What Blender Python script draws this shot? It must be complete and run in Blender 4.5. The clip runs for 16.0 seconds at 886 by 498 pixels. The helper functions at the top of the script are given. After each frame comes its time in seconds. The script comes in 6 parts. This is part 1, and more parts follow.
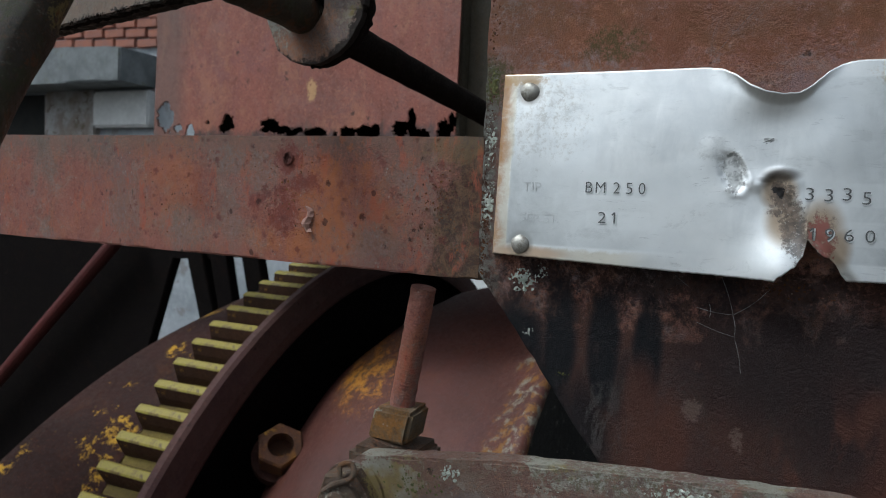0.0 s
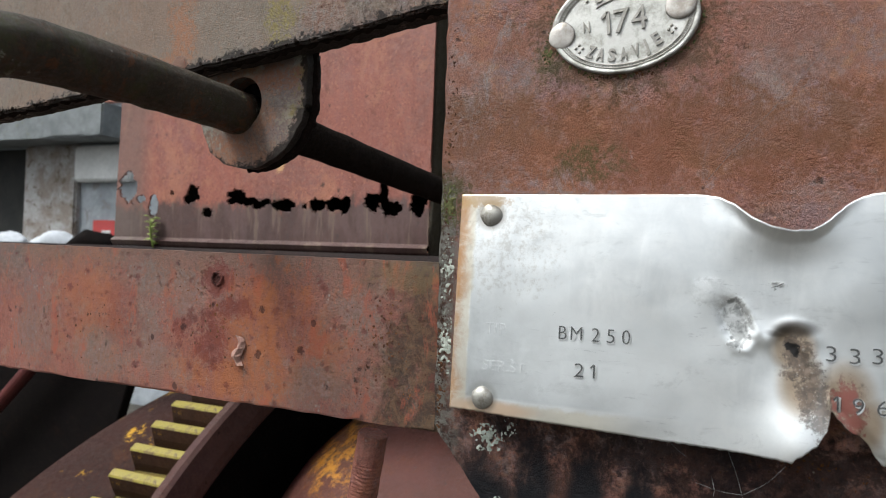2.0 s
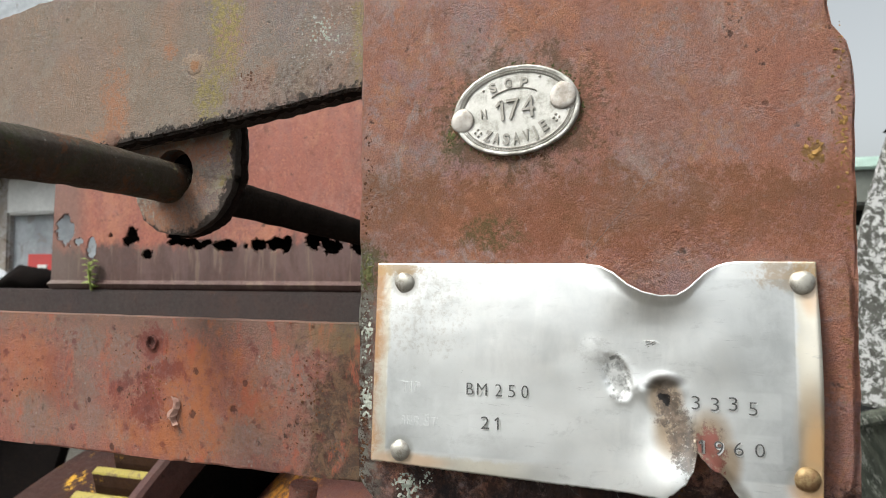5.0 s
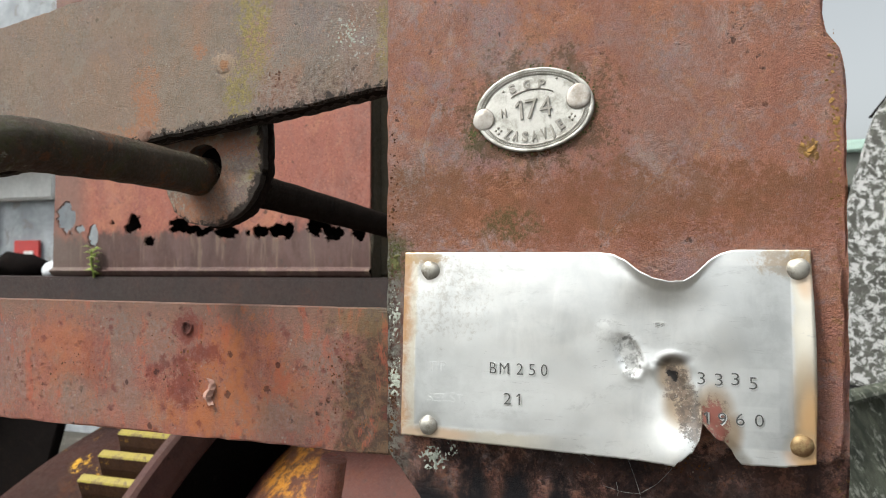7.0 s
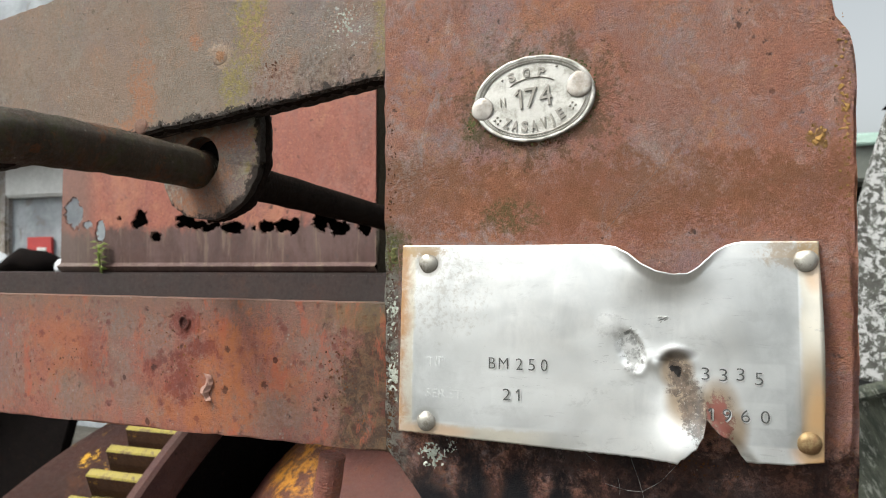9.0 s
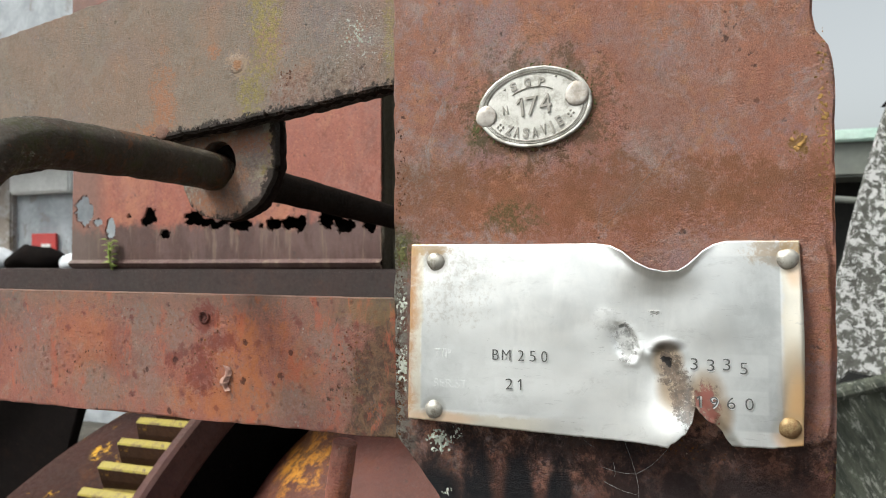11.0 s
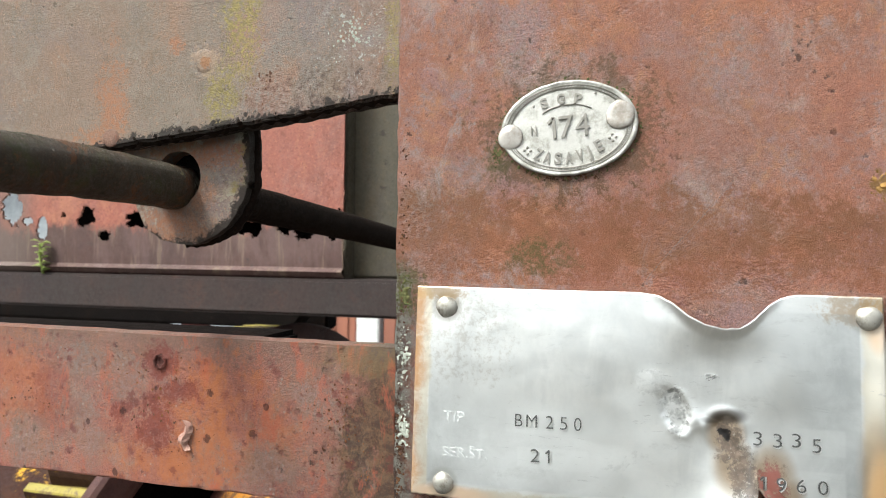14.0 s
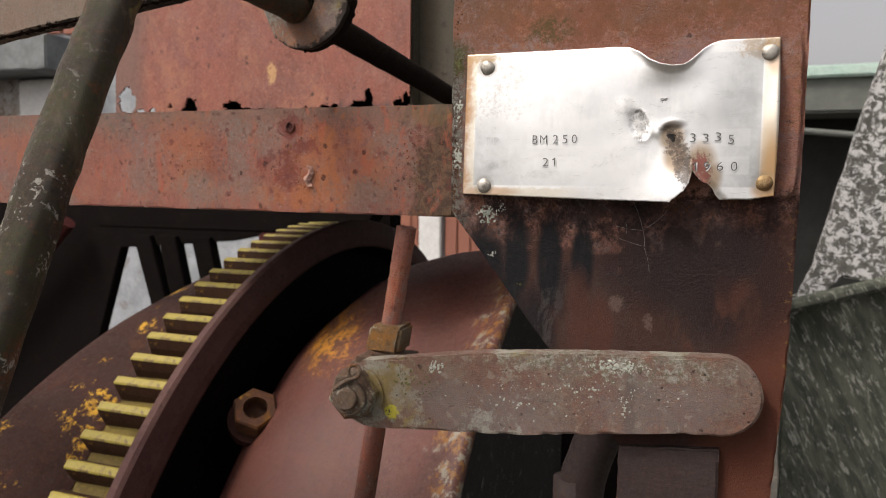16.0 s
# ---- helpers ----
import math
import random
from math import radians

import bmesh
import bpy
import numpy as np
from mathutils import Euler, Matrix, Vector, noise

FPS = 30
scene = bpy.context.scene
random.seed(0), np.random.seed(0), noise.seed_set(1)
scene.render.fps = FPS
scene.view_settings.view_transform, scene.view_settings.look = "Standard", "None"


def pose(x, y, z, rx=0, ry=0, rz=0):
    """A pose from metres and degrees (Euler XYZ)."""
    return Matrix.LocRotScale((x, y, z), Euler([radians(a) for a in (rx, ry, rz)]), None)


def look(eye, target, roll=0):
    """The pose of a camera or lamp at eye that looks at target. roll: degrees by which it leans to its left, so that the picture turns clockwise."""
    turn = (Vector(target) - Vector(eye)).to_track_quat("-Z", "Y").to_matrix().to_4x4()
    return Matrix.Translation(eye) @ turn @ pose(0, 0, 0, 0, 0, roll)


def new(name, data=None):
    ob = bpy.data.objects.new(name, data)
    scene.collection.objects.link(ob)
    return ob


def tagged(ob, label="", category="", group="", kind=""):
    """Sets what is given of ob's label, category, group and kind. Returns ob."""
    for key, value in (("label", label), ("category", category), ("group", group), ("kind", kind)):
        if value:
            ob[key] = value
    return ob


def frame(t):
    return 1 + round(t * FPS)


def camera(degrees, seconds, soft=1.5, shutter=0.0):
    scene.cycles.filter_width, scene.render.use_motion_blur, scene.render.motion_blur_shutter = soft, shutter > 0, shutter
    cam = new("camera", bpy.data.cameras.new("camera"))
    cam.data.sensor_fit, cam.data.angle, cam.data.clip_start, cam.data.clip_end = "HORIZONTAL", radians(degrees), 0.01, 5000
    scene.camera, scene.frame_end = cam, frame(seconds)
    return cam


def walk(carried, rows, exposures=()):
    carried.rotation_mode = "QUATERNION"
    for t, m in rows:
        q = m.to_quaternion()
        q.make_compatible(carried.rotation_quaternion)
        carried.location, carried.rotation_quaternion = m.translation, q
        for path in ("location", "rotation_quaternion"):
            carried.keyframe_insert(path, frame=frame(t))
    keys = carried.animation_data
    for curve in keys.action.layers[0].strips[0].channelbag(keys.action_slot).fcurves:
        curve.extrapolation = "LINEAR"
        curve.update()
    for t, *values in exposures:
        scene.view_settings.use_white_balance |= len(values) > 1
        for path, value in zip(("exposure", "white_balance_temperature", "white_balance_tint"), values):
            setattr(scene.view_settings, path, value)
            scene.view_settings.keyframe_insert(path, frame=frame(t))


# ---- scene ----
cam = camera(65.7, 16.0, soft=0.75)
PATH = [
    (0, (0.074, -0.238, 1.204), (-0.741, 1.585, 1.086), 2.5),
    (0.5, (0.055, -0.201, 1.212), (-0.782, 1.614, 1.13), 2.2),
    (1, (0.063, -0.191, 1.222), (-0.73, 1.645, 1.205), 2.0),
    (1.5, (0.063, -0.194, 1.234), (-0.73, 1.642, 1.266), 2.3),
    (2, (0.067, -0.197, 1.233), (-0.715, 1.643, 1.259), 2.0),
    (2.5, (0.071, -0.195, 1.234), (-0.681, 1.658, 1.25), 1.5),
    (3, (0.077, -0.197, 1.239), (-0.672, 1.657, 1.289), 1.1),
    (3.5, (0.081, -0.199, 1.246), (-0.659, 1.658, 1.322), 0.9),
    (4, (0.084, -0.203, 1.248), (-0.617, 1.668, 1.327), 1.4),
    (4.2, (0.087, -0.205, 1.245), (-0.605, 1.668, 1.347), 1.2),
    (6.3, (0.081, -0.225, 1.25), (-0.525, 1.68, 1.309), -0.3),
    (6.5, (0.084, -0.227, 1.25), (-0.542, 1.671, 1.305), -0.1),
    (7, (0.079, -0.233, 1.248), (-0.537, 1.669, 1.295), -0.1),
    (7.5, (0.075, -0.235, 1.248), (-0.538, 1.669, 1.295), -0.3),
    (8, (0.075, -0.232, 1.248), (-0.554, 1.666, 1.29), -0.0),
    (8.5, (0.078, -0.226, 1.247), (-0.562, 1.669, 1.284), -0.1),
    (11, (0.085, -0.242, 1.248), (-0.566, 1.649, 1.27), -0.3),
    (11.5, (0.085, -0.245, 1.247), (-0.551, 1.651, 1.252), -0.5),
    (12, (0.081, -0.244, 1.245), (-0.552, 1.653, 1.251), -0.4),
    (12.5, (0.085, -0.241, 1.244), (-0.549, 1.656, 1.244), -0.5),
    (13, (0.082, -0.243, 1.245), (-0.553, 1.654, 1.241), -0.7),
    (13.5, (0.071, -0.229, 1.257), (-0.486, 1.692, 1.268), -0.3),
    (14, (0.052, -0.211, 1.263), (-0.447, 1.726, 1.274), 0.7),
    (14.5, (0.052, -0.21, 1.263), (-0.453, 1.726, 1.264), 0.3),
    (15, (0.056, -0.222, 1.259), (-0.462, 1.71, 1.24), -0.0),
    (15.5, (0.066, -0.255, 1.232), (-0.507, 1.661, 1.185), 0.3),
    (15.8, (0.076, -0.288, 1.214), (-0.535, 1.611, 1.063), 0.1),
    (16, (0.088, -0.31, 1.189), (-0.577, 1.569, 1.027), 0.7),
]
walk(cam, [(t, look(eye, target, roll)) for t, eye, target, roll in PATH],
     [(0, -0.5, 5700, 3), (0.5, -0.36, 5850, 4), (1, -0.1, 5950, 5), (1.5, 0.12, 6050, 6), (2.5, 0.34, 6150, 5), (4, 0.56, 6400, 5), (7, 0.58, 6450, 5), (12.5, 0.6, 6450, 4),
      (13.4, 0.58, 6450, 4), (14.1, 0.98, 6300, 3), (14.8, 0.98, 6300, 3), (15.5, 0.68, 6550, 8), (16, 0.2, 6900, 14)])
cam.data.dof.use_dof = True
cam.data.dof.focus_distance = 0.255
cam.data.dof.aperture_fstop = 28.0

# ---- world and sun: a bright overcast day ----
world = bpy.data.worlds.new("world")
scene.world = world
world.use_nodes = True
wn = world.node_tree
sky = wn.nodes.new("ShaderNodeTexSky")
sky.sky_type = "NISHITA"
sky.sun_disc = False
sky.sun_elevation = radians(52)
sky.sun_rotation = radians(222)
sky.dust_density = 6.0
hsv = wn.nodes.new("ShaderNodeHueSaturation")
hsv.inputs["Saturation"].default_value = 0.195
wn.links.new(sky.outputs[0], hsv.inputs["Color"])
wn.links.new(hsv.outputs[0], wn.nodes["Background"].inputs[0])
wn.nodes["Background"].inputs[1].default_value = 0.14
sun = new("sun", bpy.data.lights.new("sun", "SUN"))
sun.data.energy = 2.0
sun.data.angle = radians(14)
sun.data.color = (1.0, 0.96, 0.9)
sun.matrix_world = look((0, 0, 0), (0.5, 0.5, -1.0))


# ---- materials ----
class Graph:
    """A small builder of node materials, in metres of the object's own space."""

    def __init__(self, name):
        self.mat = bpy.data.materials.new(name)
        self.mat.use_nodes = True
        self.t = self.mat.node_tree
        self.b = self.t.nodes["Principled BSDF"]
        self.co = self.t.nodes.new("ShaderNodeTexCoord").outputs["Object"]
        sep = self.t.nodes.new("ShaderNodeSeparateXYZ")
        self.t.links.new(self.co, sep.inputs[0])
        self.x, self.y, self.z = sep.outputs
        self.rim = None
        self.dents = None

    def put(self, socket, v):
        if isinstance(v, (int, float)):
            socket.default_value = v
        elif isinstance(v, tuple):
            socket.default_value = (*v, 1.0) if len(v) == 3 and socket.type == "RGBA" else v
        else:
            self.t.links.new(v, socket)

    def noise(self, scale, detail=4.0, rough=0.6, stretch=None, distort=0.0, shift=0.0):
        n = self.t.nodes.new("ShaderNodeTexNoise")
        n.inputs["Scale"].default_value = scale
        n.inputs["Detail"].default_value = detail
        n.inputs["Roughness"].default_value = rough
        n.inputs["Distortion"].default_value = distort
        m = self.t.nodes.new("ShaderNodeMapping")
        m.inputs["Scale"].default_value = stretch or (1, 1, 1)
        m.inputs["Location"].default_value = (shift, shift * 0.7, shift * 1.3)
        self.t.links.new(self.co, m.inputs[0])
        self.t.links.new(m.outputs[0], n.inputs["Vector"])
        return n.outputs["Fac"]

    def cells(self, scale, feature="F1"):
        n = self.t.nodes.new("ShaderNodeTexVoronoi")
        n.feature = feature
        n.inputs["Scale"].default_value = scale
        self.t.links.new(self.co, n.inputs["Vector"])
        return n.outputs["Distance"]

    def ramp(self, v, lo, hi, a=0.0, b=1.0):
        n = self.t.nodes.new("ShaderNodeMapRange")
        n.interpolation_type = "SMOOTHSTEP"
        self.put(n.inputs["Value"], v)
        for key, val in (("From Min", lo), ("From Max", hi), ("To Min", a), ("To Max", b)):
            n.inputs[key].default_value = val
        return n.outputs["Result"]

    def math(self, op, a, b=0.0):
        n = self.t.nodes.new("ShaderNodeMath")
        n.operation = op
        n.use_clamp = False
        self.put(n.inputs[0], a)
        self.put(n.inputs[1], b)
        return n.outputs[0]

    def mul(self, a, b):
        return self.math("MULTIPLY", a, b)

    def mix(self, f, a, b):
        n = self.t.nodes.new("ShaderNodeMix")
        n.data_type = "RGBA"
        self.put(n.inputs["Factor"], f)
        self.put(n.inputs[6], a)
        self.put(n.inputs[7], b)
        return n.outputs[2]

    def spot(self, cx, cz, rx, rz, soft=0.6, wob=None):
        """A soft oval patch in the x-z plane with an uneven rim."""
        dx = self.math("DIVIDE", self.math("SUBTRACT", self.x, cx), rx)
        dz = self.math("DIVIDE", self.math("SUBTRACT", self.z, cz), rz)
        d = self.math("ADD", self.mul(dx, dx), self.mul(dz, dz))
        if self.rim is None:
            self.rim = self.math("ADD", self.ramp(self.noise(130, 6, 0.75, None, 0.4, 51.0), 0.32, 0.68, -0.9, 0.9), self.ramp(self.noise(620, 5, 0.8, None, 0.2, 53.0), 0.3, 0.7, -0.8, 0.8))
        if wob is not None:
            d = self.math("ADD", d, self.rim)
        return self.ramp(d, 1.0 - soft, 1.0 + soft, 1.0, 0.0)

    def most(self, *vs):
        out = vs[0]
        for v in vs[1:]:
            out = self.math("MAXIMUM", out, v)
        return out

    def finish(self, color, rough, metal=0.0, height=None, strength=0.5, dist=0.0006, spec=0.5):
        self.put(self.b.inputs["Base Color"], color)
        self.put(self.b.inputs["Roughness"], rough)
        self.put(self.b.inputs["Metallic"], metal)
        self.b.inputs["Specular IOR Level"].default_value = spec
        if height is not None:
            bump = self.t.nodes.new("ShaderNodeBump")
            bump.inputs["Strength"].default_value = strength
            bump.inputs["Distance"].default_value = dist
            self.t.links.new(height, bump.inputs["Height"])
            self.t.links.new(bump.outputs[0], self.b.inputs["Normal"])
        return self.mat


def rusty(name, paint, grey, orange, dark=(0.03, 0.018, 0.014), size=1.0, grey_at=0.5, orange_at=0.6, lichen=0.0,
          specks=True, stretch=(1, 1, 1), rough=0.7, bump=0.75, dist=0.0012, extra=None, spec=0.4):
    """Old red-oxide paint gone grey and rusty: patches, runs, pits and pale specks."""
    g = Graph(name)
    big = g.noise(22 / size, 6, 0.65, stretch, 0.6)
    mid = g.noise(85 / size, 7, 0.75, stretch, 0.3, 3.1)
    fine = g.noise(480 / size, 6, 0.75, None, 0.0, 7.7)
    grain = g.noise(1700 / size, 4, 0.7, None, 0.0, 1.3)
    col = g.mix(g.ramp(big, grey_at - 0.07, grey_at + 0.1), paint, grey)
    tint = g.mix(g.ramp(mid, 0.35, 0.65), tuple(c * 0.5 for c in paint), tuple(min(1, c * 1.3) for c in paint))
    col = g.mix(g.mul(g.ramp(fine, 0.35, 0.65), 0.6), col, tint)
    col = g.mix(g.mul(g.ramp(g.noise(45 / size, 7, 0.78, stretch, 0.5, 11.0), orange_at - 0.06, orange_at + 0.08), 0.8), col, orange)
    col = g.mix(g.mul(g.ramp(g.noise(60 / size, 7, 0.8, None, 0.5, 15.0), 0.52, 0.64), 0.55), col, tuple(c * 1.35 for c in grey))
    col = g.mix(g.mul(g.ramp(g.noise(38 / size, 6, 0.75, None, 0.4, 61.0), 0.52, 0.66), 0.45), col, (grey[0] * 0.95, grey[1] * 0.85, grey[2] * 1.05))
    col = g.mix(g.mul(g.ramp(g.noise(900 / size, 4, 0.8, None, 0.0, 63.0), 0.54, 0.68), 0.5), col, tuple(min(1, c * 1.5) for c in orange))
    pits = g.ramp(g.mul(g.ramp(g.math("ADD", g.cells(210 / size), g.ramp(fine, 0.3, 0.7, -0.2, 0.2)), 0.08, 0.3, 1, 0), g.ramp(mid, 0.5, 0.62)), 0.15, 0.8)
    col = g.mix(g.mul(pits, 0.75), col, dark)
    col = g.mix(g.mul(g.ramp(g.noise(190 / size, 6, 0.8, None, 0.2, 5.0), 0.57, 0.7), 0.4), col, dark)
    col = g.mix(g.mul(g.ramp(grain, 0.54, 0.7), 0.55), col, dark)
    crumb = g.noise(1250 / size, 5, 0.85, None, 0.3, 67.0)
    col = g.mix(g.mul(g.ramp(crumb, 0.55, 0.66), 0.36), col, tuple(min(1, c * 1.7 + 0.02) for c in grey))
    col = g.mix(g.mul(g.ramp(crumb, 0.46, 0.34), 0.55), col, tuple(c * 0.45 for c in paint))
    if specks:
        sp = g.mul(g.ramp(g.cells(330 / size), 0.08, 0.22, 1, 0), g.ramp(g.noise(75 / size, 3, 0.6, None, 0, 9.0), 0.52, 0.62))
        col = g.mix(g.mul(sp, 0.6), col, (0.42, 0.38, 0.33))
    if lichen:
        li = g.ramp(g.mul(g.noise(420 / size, 6, 0.8, None, 0.4, 13.0), g.ramp(g.noise(30 / size, 4, 0.6, None, 0, 17.0), 0.36, 0.68)), 0.45 - 0.12 * lichen, 0.52 - 0.1 * lichen)
        col = g.mix(g.mul(li, 0.8), col, g.mix(g.ramp(g.noise(40 / size, 3, 0.6, None, 0, 21.0), 0.5, 0.6), (0.36, 0.36, 0.3), (0.27, 0.21, 0.07)))
    if extra:
        col = extra(g, col, mid, fine)
    h = g.math("ADD", g.mul(mid, 0.7), g.math("ADD", g.mul(fine, 0.55), g.math("ADD", g.mul(grain, 0.6), g.mul(g.noise(820 / size, 6, 0.8, None, 0.0, 65.0), 1.0))))
    h = g.math("ADD", h, g.mul(crumb, 1.1))
    h = g.math("SUBTRACT", h, g.mul(pits, 0.7))
    if g.dents is not None:
        h = g.math("SUBTRACT", h, g.dents)
    return g.finish(col, g.ramp(fine, 0.3, 0.7, rough - 0.14, min(1.0, rough + 0.12)), 0.0, h, bump, dist, spec)


def post_marks(g, col, mid, fine):
    """Dark runs below the name plate, rusty waist, moss rims and old scratches."""
    wob = g.noise(120, 5, 0.7, (1, 1, 0.45), 0.3, 2.0)
    violet = g.mul(g.ramp(g.noise(34, 6, 0.72, None, 0.6, 101.0), 0.5, 0.62), g.ramp(g.noise(260, 5, 0.75, None, 0.2, 103.0), 0.42, 0.6))
    col = g.mix(g.mul(violet, 0.75), col, (0.45, 0.35, 0.35))
    warm = g.mul(g.ramp(g.noise(42, 6, 0.75, None, 0.6, 107.0), 0.53, 0.63), g.ramp(g.noise(330, 5, 0.75, None, 0.2, 109.0), 0.4, 0.6))
    col = g.mix(g.mul(warm, 0.6), col, (0.66, 0.34, 0.19))
    pock = g.mul(g.ramp(g.math("ADD", g.cells(420), g.ramp(fine, 0.3, 0.7, -0.2, 0.2)), 0.08, 0.3, 1, 0), g.ramp(g.noise(48, 5, 0.7, None, 0.4, 201.0), 0.44, 0.56))
    g.dents = g.mul(pock, 1.0)
    col = g.mix(g.mul(pock, 0.4), col, (0.2, 0.075, 0.048))
    blush = g.mul(g.ramp(g.noise(17, 5, 0.65, (1, 1, 0.7), 0.7, 203.0), 0.48, 0.62), 0.45)
    col = g.mix(blush, col, (0.52, 0.2, 0.135))
    ash = g.mul(g.ramp(g.noise(70, 6, 0.75, (1, 1, 0.5), 0.5, 205.0), 0.57, 0.65), g.ramp(g.noise(14, 3, 0.6, None, 0, 207.0), 0.45, 0.58))
    col = g.mix(g.mul(ash, 0.55), col, (0.52, 0.46, 0.46))
    olive = g.mul(g.most(g.mul(g.spot(0.036, 1.298, 0.03, 0.022, 0.9, mid), 0.7), g.spot(0.0, 1.275, 0.03, 0.008, 0.9, mid), g.spot(0.062, 1.272, 0.012, 0.012, 0.9, mid), g.spot(0.1, 1.27, 0.03, 0.008, 0.9, mid)), g.ramp(g.noise(90, 6, 0.75, None, 0.4, 105.0), 0.4, 0.58))
    col = g.mix(g.mul(olive, 0.5), col, (0.22, 0.14, 0.066))
    band = g.spot(0.055, 1.268, 0.13, 0.012, 0.8, mid)
    col = g.mix(g.mul(band, 0.6), col, (0.36, 0.13, 0.055))
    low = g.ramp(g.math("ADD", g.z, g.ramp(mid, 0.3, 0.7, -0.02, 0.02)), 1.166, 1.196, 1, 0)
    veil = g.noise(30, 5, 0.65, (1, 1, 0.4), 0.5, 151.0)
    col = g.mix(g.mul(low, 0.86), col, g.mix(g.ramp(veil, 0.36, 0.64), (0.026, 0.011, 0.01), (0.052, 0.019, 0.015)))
    soft = g.noise(75, 4, 0.6, (1, 1, 0.35), 0.4, 153.0)
    flank = g.mul(low, g.most(g.spot(0.128, 1.12, 0.016, 0.055, 0.9), g.spot(0.118, 1.07, 0.022, 0.045, 0.9), g.mul(g.spot(0.103, 1.135, 0.014, 0.02, 0.9), g.ramp(soft, 0.42, 0.6))))
    col = g.mix(g.mul(flank, 0.85), col, (0.24, 0.075, 0.042))
    drips = g.most(g.spot(0.0143, 1.157, 0.0062, 0.023, 0.6), g.spot(0.0300, 1.158, 0.0058, 0.023, 0.55), g.spot(0.0446, 1.160, 0.005, 0.018, 0.6), g.spot(-0.001, 1.152, 0.011, 0.022, 0.7),
                   g.spot(0.010, 1.136, 0.012, 0.018, 0.8), g.mul(g.spot(0.022, 1.125, 0.011, 0.022, 0.9), 0.9), g.mul(g.spot(0.037, 1.146, 0.010, 0.012, 0.9), 0.6))
    drips = g.mul(drips, g.ramp(wob, 0.2, 0.5, 0.6, 1.0))
    # dark stain under the plate's lower edge, with its shadow painted in
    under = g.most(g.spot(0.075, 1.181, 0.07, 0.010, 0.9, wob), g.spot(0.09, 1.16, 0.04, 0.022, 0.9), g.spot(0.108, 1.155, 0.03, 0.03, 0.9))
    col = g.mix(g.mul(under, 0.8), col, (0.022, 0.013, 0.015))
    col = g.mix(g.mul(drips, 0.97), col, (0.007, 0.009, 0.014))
    wipe = g.mul(g.spot(0.028, 1.128, 0.016, 0.02, 0.9), g.ramp(g.noise(60, 5, 0.7, (1.4, 1, 0.5), 0.8, 155.0), 0.5, 0.62))
    col = g.mix(g.mul(wipe, 0.5), col, (0.13, 0.115, 0.11))
    red = g.most(g.spot(0.043, 1.135, 0.006, 0.02, 0.7), g.spot(0.053, 1.128, 0.006, 0.016, 0.8), g.mul(g.spot(0.1, 1.132, 0.012, 0.014, 0.8), g.ramp(soft, 0.4, 0.56)), g.spot(0.083, 1.133, 0.004, 0.006, 0.7), g.spot(0.112, 1.142, 0.006, 0.012, 0.8))
    col = g.mix(g.mul(g.mul(red, g.ramp(soft, 0.3, 0.55)), 0.6), col, (0.17, 0.06, 0.037))
    pale = g.most(g.spot(0.0605, 1.141, 0.003, 0.003, 0.6, fine), g.spot(0.074, 1.133, 0.002, 0.0034, 0.7, fine))
    col = g.mix(g.mul(pale, 0.4), col, (0.36, 0.25, 0.2))
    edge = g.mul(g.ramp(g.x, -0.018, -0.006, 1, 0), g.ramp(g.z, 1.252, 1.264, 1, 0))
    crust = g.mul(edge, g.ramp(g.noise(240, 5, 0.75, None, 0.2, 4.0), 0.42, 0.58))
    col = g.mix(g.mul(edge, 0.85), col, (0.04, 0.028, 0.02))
    col = g.mix(crust, col, (0.34, 0.33, 0.29))
    moss = g.most(g.spot(-0.014, 1.25, 0.006, 0.008, 0.6, fine), g.spot(0.028, 1.262, 0.010, 0.005, 0.9, fine), g.spot(0.014, 1.291, 0.004, 0.006, 0.9, fine))
    col = g.mix(g.mul(g.mul(moss, g.ramp(fine, 0.4, 0.55)), 0.7), col, (0.13, 0.13, 0.045))
    ring = g.math("SUBTRACT", g.spot(0.0365, 1.3005, 0.0245, 0.0178, 0.35, fine), 0.0)
    col = g.mix(g.mul(ring, 0.45), col, (0.1, 0.075, 0.035))
    ochre = g.most(g.mul(g.spot(0.121, 1.283, 0.003, 0.0038, 0.4, fine), g.ramp(fine, 0.4, 0.5)), g.mul(g.ramp(g.x, 0.123, 0.131), g.ramp(g.noise(330, 5, 0.75, None, 0, 8.0), 0.55, 0.64)))
    return g.mix(g.mul(ochre, 0.85), col, (0.34, 0.19, 0.055))


